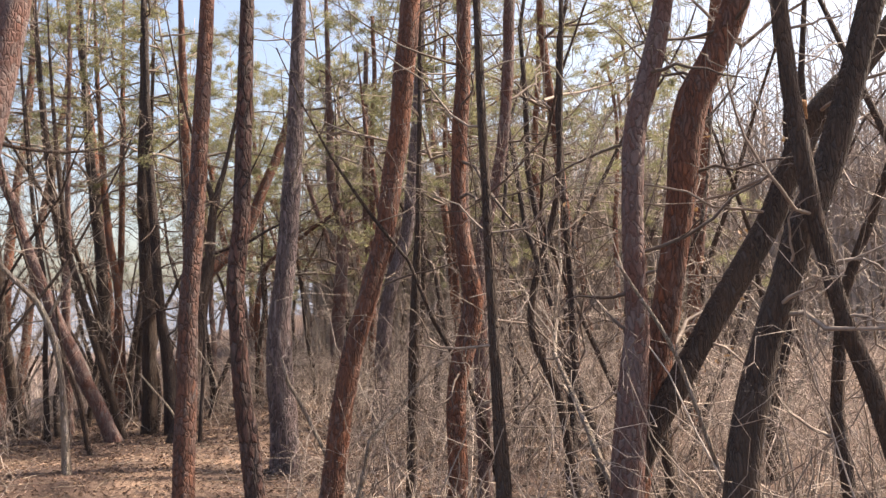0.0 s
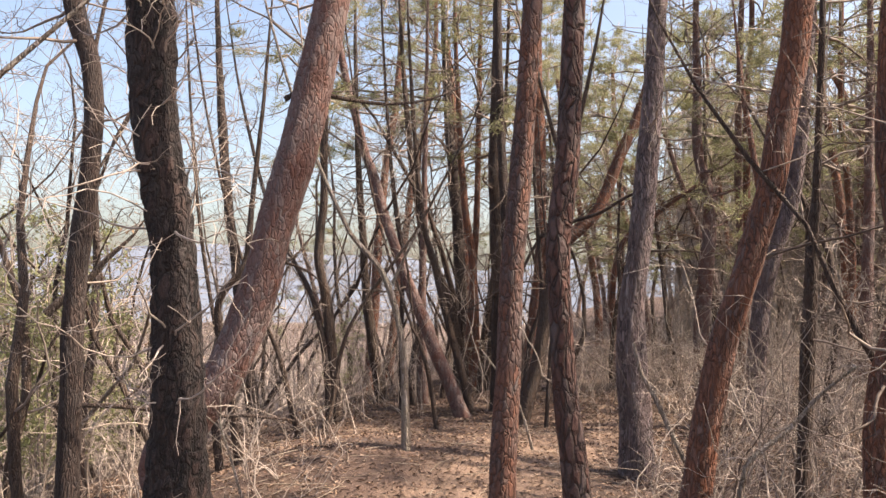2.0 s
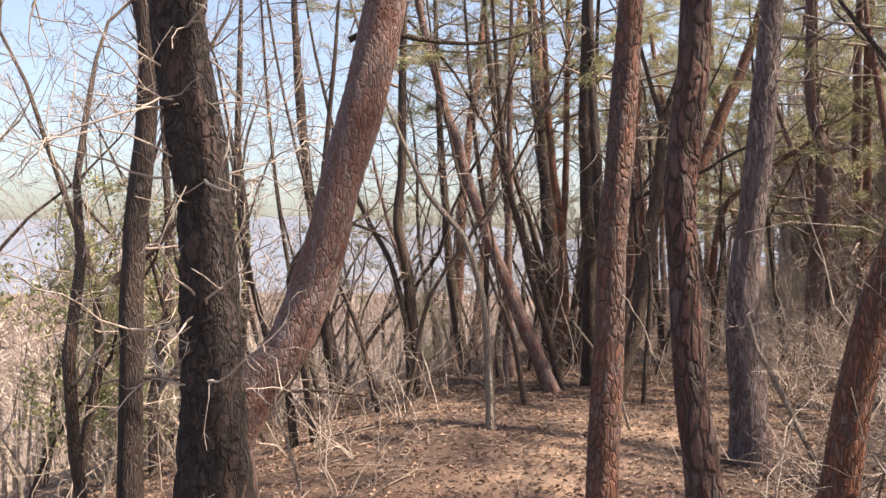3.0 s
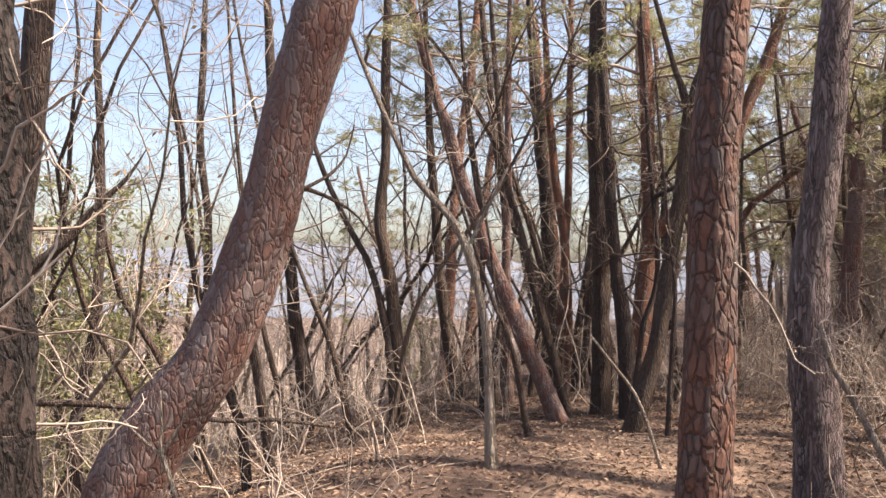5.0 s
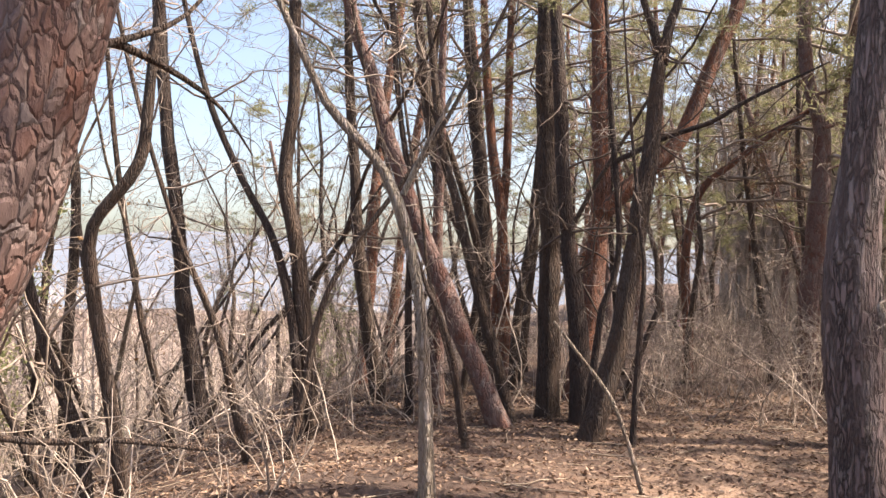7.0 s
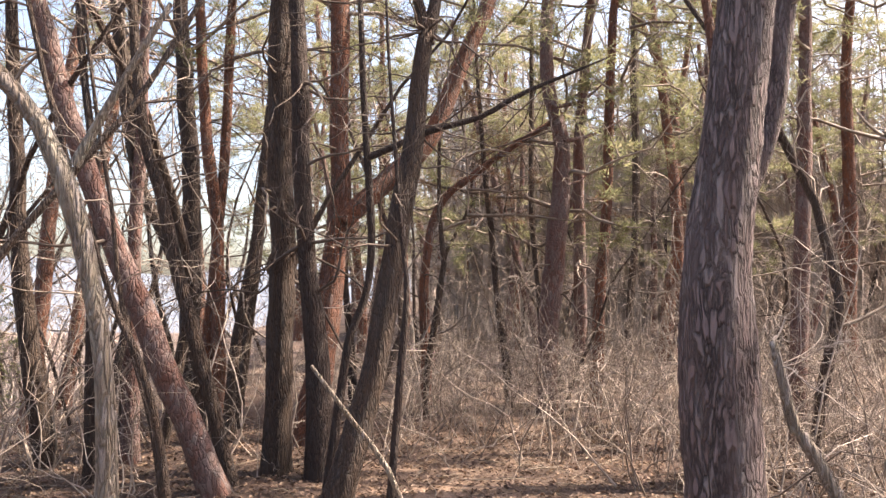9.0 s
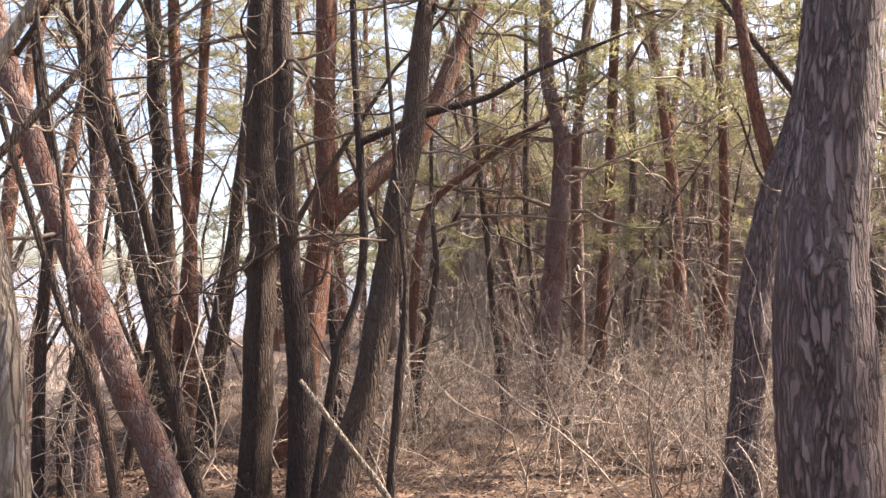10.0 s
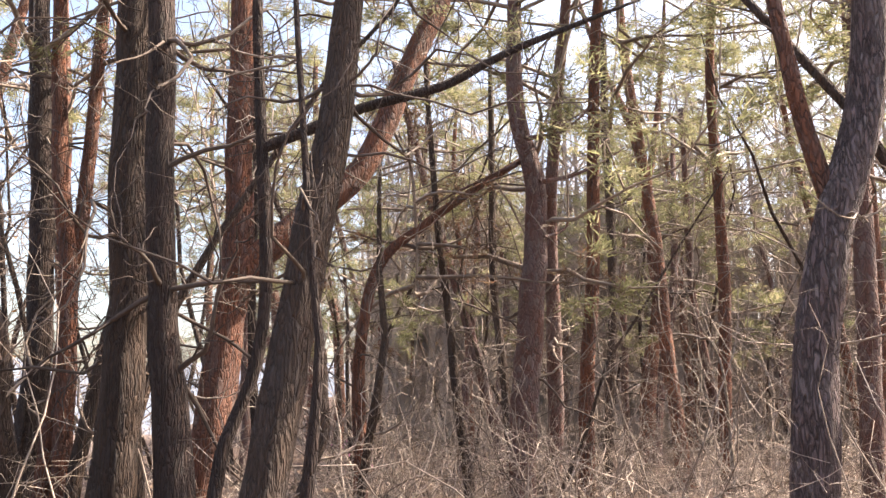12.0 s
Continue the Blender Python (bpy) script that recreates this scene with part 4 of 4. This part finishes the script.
part("crown", crown_mesh(17, 1.9, 1.9, 12, 4, (18, 0.13, 0.011), NEEDLE_DRY), bent, "dry reddish brown needles").matrix_basis = pose(0.5, 0.1, 2.6)
standing_tree("dead_branch", "crooked dead branch slanting out of the brush", "branch",
              [(-0.60, 6.44, 0.35, 0.018), (-0.54, 6.46, 0.56, 0.015), (-0.35, 6.54, 0.72, 0.012), (-0.19, 6.61, 0.92, 0.010), (-0.00, 6.69, 1.09, 0.007)],
              PALE, 0, dead=(5, 0.4, 1.4, 0.5, 0.004), twig=TWIG_LIGHT, seed=84)
standing_tree("dead_branch", "grey thin stick leaning on the twin red pines", "branch",
              [(1.52, 5.00, 0.95, 0.014), (1.34, 4.95, 1.36, 0.012), (1.20, 4.91, 1.57, 0.011), (1.06, 4.88, 1.79, 0.009)],
              PALE, 0, seed=85)
standing_tree("young_tree", "thin stem among the slope edge trees", "young tree",
              [(-5.33, 12.09, -0.24, 0.022), (-5.44, 12.12, 0.22, 0.020), (-5.61, 12.14, 0.72, 0.019), (-5.74, 12.17, 1.16, 0.017), (-5.83, 12.19, 1.73, 0.016), (-6.00, 12.19, 2.53, 0.014)],
              OAK, 5, dead=(8, 1.0, 4.5, 1.0, 0.008), group="stems on the slope edge", seed=86)
standing_tree("young_tree", "thin dark stem with a curving fork in brush", "young tree",
              [(-2.12, 17.59, 0.19, 0.022), (-1.88, 17.62, 0.73, 0.019), (-1.66, 17.62, 1.40, 0.017), (-1.33, 17.66, 1.87, 0.014), (-0.89, 17.66, 2.58, 0.012), (-0.33, 17.64, 3.42, 0.009)],
              OAK, 0, dead=(9, 0.5, 3, 0.9, 0.006), group="slender trunks in the brush", seed=87)
standing_tree("young_tree", "thin pale stem rising from brush", "young tree",
              [(-1.07, 15.74, 0.39, 0.014), (-1.10, 15.70, 0.89, 0.012), (-1.15, 15.67, 1.32, 0.010), (-1.33, 15.66, 1.67, 0.008), (-1.45, 15.63, 2.06, 0.006)],
              PALE, 0, dead=(9, 0.5, 2.4, 0.8, 0.005), group="slender trunks in the brush", seed=88)
standing_tree("bare_twig", "thin pale forked twig growing beside the leaning pine", "twig",
              [(-3.40, 5.42, 0.51, 0.008), (-3.44, 5.39, 0.64, 0.006), (-3.44, 5.39, 0.73, 0.005), (-3.45, 5.39, 0.85, 0.003)],
              PALE, 0,
              limbs=([(-3.44, 5.39, 0.64, 0.006), (-3.38, 5.43, 0.76, 0.005), (-3.33, 5.46, 0.88, 0.004), (-3.30, 5.48, 1.04, 0.002)], [(-3.44, 5.39, 0.64, 0.005), (-3.52, 5.34, 0.72, 0.004), (-3.59, 5.30, 0.81, 0.002)],), seed=61)
standing_tree("dead_branch", "pale thin dead stick leaning against a dark trunk", "branch",
              [(-3.43, 10.69, -0.06, 0.016), (-3.55, 10.65, 0.26, 0.014), (-3.72, 10.58, 0.50, 0.013), (-3.92, 10.52, 0.77, 0.009)],
              PALE, 0, seed=62)

# ---------------------------------------------------------------- saplings, brush and far woods, copied
def sapling(seed, height, r, mat, twig, bend, boughs, leaves=None):
    rng = np.random.default_rng(seed)
    wood, twigs, tips = Build(), Build(), []
    line = wander(rng, (0, 0, -0.1), (rng.uniform(-0.2, 0.2), rng.uniform(-0.2, 0.2), 1), height, bend, 0.1, 9)
    wood.tube(line, np.linspace(r, r * 0.15, 10) * (1 + 0.12 * rng.normal(size=10)), 7)
    for _ in range(boughs):
        at = rng.uniform(0.12, 0.96) * 9
        k = min(int(at), 8)
        here = line[k] + (line[k + 1] - line[k]) * (at - k)
        a = rng.uniform(0, 2 * math.pi)
        way = np.array([math.cos(a), math.sin(a), rng.uniform(0.3, 1.5)])
        rr = max(0.004, r * (1 - at / 10) * rng.uniform(0.18, 0.4))
        ln = wander(rng, here, way / np.linalg.norm(way), height * rng.uniform(0.14, 0.34), 0.42, 0.06, 7)
        twigs.tube(ln, np.linspace(rr, 0.0025, 8), 4, False)
        branch_out(twigs, rng, ln, rr * 0.8, 2, 0.4, 0.05, 5, 0.46, 0.85, 0.15, tips)
    root = new("bare_sapling")
    part("trunk", wood.mesh("trunk", mat), root)
    part("crown", twigs.mesh("crown", twig), root)
    if leaves:
        lf = Build()
        cs = np.concatenate([t[1:] + rng.normal(size=(len(t) - 1, 3)) * 0.02 for t in tips if rng.random() < leaves])
        nn = rng.normal(size=cs.shape)
        lf.leaves(cs, nn / np.linalg.norm(nn, axis=1)[:, None], rng.uniform(0.015, 0.03, len(cs)))
        part("foliage", lf.mesh("foliage", DRY_LEAF, False), root, "withered brown leaves")
    return root


def shrub(seed, height, stems, twig, kids=5):
    """A shrub of several crooked stems, each with its twigs."""
    rng = np.random.default_rng(seed)
    root = new("bare_shrub")
    for _ in range(stems):
        b = Build()
        a = rng.uniform(0, 2 * math.pi)
        out = rng.uniform(0.2, 1.0)
        way = np.array([math.cos(a) * out, math.sin(a) * out, 1])
        ln = wander(rng, (math.cos(a) * 0.1, math.sin(a) * 0.1, -0.06), way / np.linalg.norm(way), height * rng.uniform(0.45, 1.1), 0.26, 0.05, 9)
        r = rng.uniform(0.003, 0.009)
        b.tube(ln, np.linspace(r, 0.0016, 10), 4, False)
        branch_out(b, rng, ln, r * 0.7, 2, 0.42, 0.0, kids, 0.42, 1.15, 0.2)
        part("stem", b.mesh("stem", twig), root)
    return root


def woodland_pine(seed, height, r, mat, crown, dead):
    rng = np.random.default_rng(seed)
    line = wander(rng, (0, 0, -0.1), (rng.uniform(-0.12, 0.12), rng.uniform(-0.12, 0.12), 1), height, 0.06, 0.06, 6)
    spine = [(*p, q) for p, q in zip(line, np.linspace(r, r * 0.45, 7))]
    root = new("pine_tree")
    part("trunk", trunk_mesh("trunk", spine, mat, 9, 0.3, 0.06, 0.25), root)
    dead_branches(root, seed, dead, 1.0, height - 1.5, 2.4, 0.014, spine, 3, TWIG)
    part("crown", FAR_CROWNS[crown], root).matrix_basis = pose(line[-1][0], line[-1][1], line[-1][2] - min(4.6, height - 2.6), 0, 0, seed * 40)
    return root


def scatter(seed, count, box, keep, clear):
    """Places in a box (x0, x1, y0, y1), off the trail and apart from one another."""
    rng = random.Random(seed)
    got, tries = [], 0
    while len(got) < count and tries < count * 60:
        tries += 1
        x, y = rng.uniform(box[0], box[1]), rng.uniform(box[2], box[3])
        if from_path(x, y) < clear or any((x - a) ** 2 + (y - b) ** 2 < keep * keep for a, b in got):
            continue
        if -5.2 < x < -1.8 and 6.5 < y < 14.5 and clear > 0.9:
            continue
        got.append((x, y))
    return got


def open_sky(places):
    """Leaves the sunny gap in the wood to the north-east free, and the view over the valley."""
    return [(x, y) for x, y in places if not 14 < math.degrees(math.atan2(x, y)) < 40 and not -34 < math.degrees(math.atan2(x + 3.2, y - 9.3)) < -17]


def spread(kinds, places, seed, label, category, group, size=(0.8, 1.2), lean=0.05):
    """Puts the first of each kind at a place, and copies at all the others."""
    rng = random.Random(seed)
    used = set()
    for x, y in places:
        k = rng.randrange(len(kinds))
        s = rng.uniform(*size)
        m = Matrix.Translation((x, y, ground(x, y))) @ Euler((rng.gauss(0, lean), rng.gauss(0, lean), rng.uniform(0, 6.28))).to_matrix().to_4x4() @ Matrix.Scale(s, 4)
        if k in used:
            ob = copy_thing(kinds[k], m)
            ob.matrix_basis = m
        else:
            used.add(k)
            ob = kinds[k]
            ob.matrix_basis = m
            tagged(ob, label, category, group)


SAPLINGS = [sapling(101, 5.2, 0.034, OAK, TWIG, 0.17, 16), sapling(102, 6.0, 0.042, OAK, TWIG_MIXED, 0.19, 17), sapling(103, 4.2, 0.024, PALE, TWIG_LIGHT, 0.18, 16),
            sapling(104, 6.6, 0.05, DARK, TWIG, 0.14, 15), sapling(105, 4.8, 0.028, OAK, TWIG, 0.18, 15, 0.12)]
spots = scatter(5, 84, (-16, -4.5, 6.5, 24), 0.7, 2.9) + scatter(6, 30, (-4.5, 9, 10.5, 30), 0.8, 2.9) + scatter(7, 30, (-12, -4, 2, 9), 0.7, 2.6) + scatter(8, 30, (0.5, 7, 5, 13), 0.6, 2.2)
spread(SAPLINGS, spots, 21, "bare leafless sapling with crooked grey-brown stem", "sapling", "saplings in the woods", (0.85, 1.4), lean=0.09)

SHRUBS = [shrub(201, 1.9, 6, TWIG_MIXED), shrub(202, 2.5, 5, TWIG), shrub(203, 1.4, 7, TWIG_LIGHT, 4), shrub(204, 3.0, 5, TWIG_MIXED), shrub(205, 1.0, 7, TWIG_LIGHT, 4)]
spots = scatter(9, 80, (-4.5, 7, 5.5, 19), 0.5, 1.9) + scatter(10, 62, (-13, -4, 6, 20), 0.5, 1.7) + scatter(11, 40, (-2, 7, 3.5, 11), 0.45, 1.7) + scatter(12, 60, (-6, 10, 14, 30), 0.6, 1.2)
spread(SHRUBS, spots, 22, "bare twiggy shrub with pale brown stems", "shrub", "brush")
low = [(-1.15, 6.5), (-0.95, 7.3), (-0.7, 5.9), (-1.2, 8.3), (-0.9, 9.2), (-4.6, 4.6), (-5.0, 5.4), (-4.2, 4.0), (-4.4, 7.2), (-4.9, 8.1), (-5.3, 9.3)]
spread([shrub(206, 0.9, 6, TWIG_LIGHT, 4), shrub(207, 1.1, 6, TWIG_LIGHT, 4)], low, 24, "low bare shrub with curling pale twigs by the trail", "shrub", "low shrubs by the trail")

PINES = [woodland_pine(301, 7.0, 0.10, PINE, 0, 14), woodland_pine(302, 8.5, 0.12, PINE_RED, 1, 14), woodland_pine(303, 5.8, 0.085, PINE, 2, 13), woodland_pine(304, 9.5, 0.105, PINE_RED, 1, 14)]
# the six pines of scatter 15 stay unseen, added to break up the sunlight
spots = open_sky(scatter(13, 52, (-2.6, 13, 18, 36), 1.9, 3.5) + scatter(17, 17, (-9, -2.6, 22.5, 38), 1.9, 4) + scatter(14, 14, (-16, -8.5, 22, 40), 2.3, 4)) + scatter(15, 6, (4, 10, -5, 1), 2.0, 3.5)
spread(PINES, spots, 23, "woodland pine with bare lower branches and green crown", "pine tree", "pines of the wood")

for turn, (x, y) in enumerate([(-9.6, 17.4), (-8.0, 19.6), (2.4, 15.8), (3.6, 12.6), (-10.8, 20.4)]):
    copy_thing(PINES[3], Matrix.Translation((x, y, ground(x, y))) @ pose(0, 0, 0, 0, 0, turn * 77))

# ---------------------------------------------------------------- fallen leaves
def litter(seed, count, box, size):
    rng = np.random.default_rng(seed)
    xy = np.column_stack([rng.uniform(box[0], box[1], count), rng.uniform(box[2], box[3], count)])
    c = np.array([(x, y, ground(x, y) + 0.006 + 0.012 * rng.random()) for x, y in xy])
    n = rng.normal(size=(count, 3)) * 0.35 + [0, 0, 1]
    b = Build()
    b.leaves(c, n / np.linalg.norm(n, axis=1)[:, None], rng.uniform(0.013, 0.034, count))
    return b.mesh("leaf_litter", LITTER, False)


tagged(new("leaf_litter", litter(31, 70000, (-9, 3, 1.5, 17), 0.04)), "dry curled brown oak leaves and pine needles on the ground", "fallen leaves", kind="stuff")

# ---------------------------------------------------------------- undergrowth and far woods
def joined(name, sources, places, seed, size):
    """Many copies of meshes in one."""
    rng = np.random.default_rng(seed)
    out, shapes, trail = Build(), [], np.array(TRAIL)
    for me in [o.data for root in sources for o in root.children]:
        co = np.zeros(len(me.vertices) * 3)
        me.vertices.foreach_get("co", co)
        shapes.append((co.reshape(-1, 3), [list(p.vertices) for p in me.polygons]))
    for x, y in places:
        co, fs = shapes[rng.integers(len(shapes))]
        a, s = rng.uniform(0, 6.28), rng.uniform(*size)
        turn = np.array([[math.cos(a), math.sin(a), 0], [-math.sin(a), math.cos(a), 0], [0, 0, 1]])
        at = co @ turn * s + [x, y, ground(x, y)]
        if from_path(x, y) < 4 and np.min(np.linalg.norm(at[:, None, :2] - trail[None], axis=2)) < 0.95:
            continue
        out.v.append(at)
        out.f.extend([[i + out.n for i in f] for f in fs])
        out.n += len(co)
    return out


spots = scatter(41, 400, (-4, 8, 7, 19), 0.1, 2.0) + scatter(42, 330, (-15, -4.2, 6, 20), 0.12, 1.9) + scatter(45, 330, (-4.6, 3, 14.2, 19.5), 0.1, 0.8) + scatter(46, 150, (-1.9, 3, 11.5, 15), 0.1, 0.8) + scatter(43, 520, (-5, 10, 15, 28), 0.12, 1.6) + scatter(44, 170, (0.4, 5, 3.2, 8), 0.08, 1.9)
brush = joined("undergrowth", [SHRUBS[0], SHRUBS[2], SHRUBS[3], SHRUBS[1]], spots, 51, (0.7, 1.45))
tagged(new("undergrowth", brush.mesh("undergrowth", TWIG_MIXED)), "tangled pale brown twigs of dense undergrowth", "undergrowth", kind="stuff")


def far_woods(seed, count):
    rng = np.random.default_rng(seed)
    b = Build()
    for _ in range(count):
        a, d = rng.uniform(radians(-45), radians(75)), 24 + 150 * rng.random() ** 2
        x, y = -math.sin(a) * d - 2, math.cos(a) * d + 6
        z, h = ground(x, y), rng.uniform(5, 10)
        if a > 0.14 and z + h > 0.5:
            continue
        k = rng.integers(14, 22)
        at = rng.uniform(0.15, 0.98, k)
        lean = rng.normal(size=2) * 0.06
        c = np.column_stack([x + lean[0] * h * at, y + lean[1] * h * at, z + h * at])
        w = rng.normal(size=(k, 3)) * [0.8, 0.8, 0.3] + [0, 0, 0.8]
        b.blades(c, w / np.linalg.norm(w, axis=1)[:, None], rng.uniform(0.9, 2.6, k), rng.uniform(0.02, 0.06, k))
        b.blades(np.array([[x, y, z - 0.3]]), np.array([[lean[0], lean[1], 1.0]]), np.array([h * 1.05]), np.array([rng.uniform(0.14, 0.3)]))
    return b


tagged(new("far_woods", far_woods(61, 7500).mesh("far_woods", HAZY_WOODS, False)), "distant bare woods on the slopes, grey-brown paled with haze", "woods", kind="stuff")

# ---------------------------------------------------------------- green saplings on the slope, and a flowering azalea
def leafy(name, seed, height, mat, share, label, category, places, leaf, size):
    rng = np.random.default_rng(seed)
    wood, lf, tips = Build(), Build(), []
    for s in range(3):
        line = wander(rng, (rng.normal() * 0.1, rng.normal() * 0.1, -0.1), (rng.normal() * 0.2, rng.normal() * 0.2, 1), height * rng.uniform(0.6, 1), 0.1, 0.08, 7)
        wood.tube(line, np.linspace(0.022, 0.006, 8), 6)
        for _ in range(10):
            k = rng.integers(1, 7)
            a = rng.uniform(0, 2 * math.pi)
            way = np.array([math.cos(a), math.sin(a), 0.7])
            ln = wander(rng, line[k], way / np.linalg.norm(way), height * 0.22 * rng.uniform(0.5, 1.2), 0.2, 0.06, 4)
            wood.tube(ln, np.linspace(0.008, 0.003, 5), 4, False)
            branch_out(wood, rng, ln, 0.005, 2, 0.25, 0.05, 4, 0.5, 0.8, 0.2, tips)
    cs = np.concatenate([np.repeat(t, 3, 0) + rng.normal(size=(len(t) * 3, 3)) * 0.05 for t in tips if rng.random() < share])
    nn = rng.normal(size=cs.shape)
    lf.leaves(cs, nn / np.linalg.norm(nn, axis=1)[:, None], rng.uniform(*leaf, len(cs)))
    root = new(name)
    part("trunk", wood.mesh("trunk", TWIG), root)
    part("foliage", lf.mesh("foliage", mat, False), root)
    tagged(root, label, category)
    for i, (x, y, s, turn) in enumerate(places):
        m = Matrix.Translation((x, y, ground(x, y))) @ pose(0, 0, 0, 0, 0, turn) @ Matrix.Scale(s, 4)
        (root if i == 0 else copy_thing(root, m)).matrix_basis = m


leafy("young_evergreen", 71, 5.2, SHRUB_LEAF, 0.95, "sunlit yellow-green young evergreen on the western slope", "young tree", [(-9.6, 9.7, 1.0, 0), (-10.4, 9.0, 1.15, 130), (-12.6, 11.2, 1.1, 250), (-9.2, 15.6, 0.55, 40), (-8.6, 8.3, 0.85, 75), (-11.2, 10.4, 1.2, 310)], (0.02, 0.045), 1)
leafy("azalea", 72, 1.3, PETAL, 0.02, "bare azalea with a few pink blossoms", "azalea", [(-4.25, 20.3, 1.3, 0)], (0.016, 0.028), 1)


def ground_twigs(seed, count, box):
    """Short dead sticks lying on the forest floor."""
    rng = np.random.default_rng(seed)
    b = Build()
    for _ in range(count):
        x, y = rng.uniform(box[0], box[1]), rng.uniform(box[2], box[3])
        a, l, r = rng.uniform(0, 6.28), rng.uniform(0.1, 0.7), rng.uniform(0.002, 0.007)
        n = 5
        pts = [(x + math.cos(a) * l * k / n + rng.normal() * 0.012, y + math.sin(a) * l * k / n + rng.normal() * 0.012) for k in range(n + 1)]
        b.tube([(p, q, ground(p, q) + r + 0.012) for p, q in pts], np.linspace(r, r * 0.5, n + 1), 4)
    return b


tagged(new("ground_twigs", ground_twigs(81, 700, (-7, 2, 2, 16)).mesh("ground_twigs", DRY_TWIG)), "short dead sticks lying among the fallen leaves", "fallen twigs", kind="stuff")
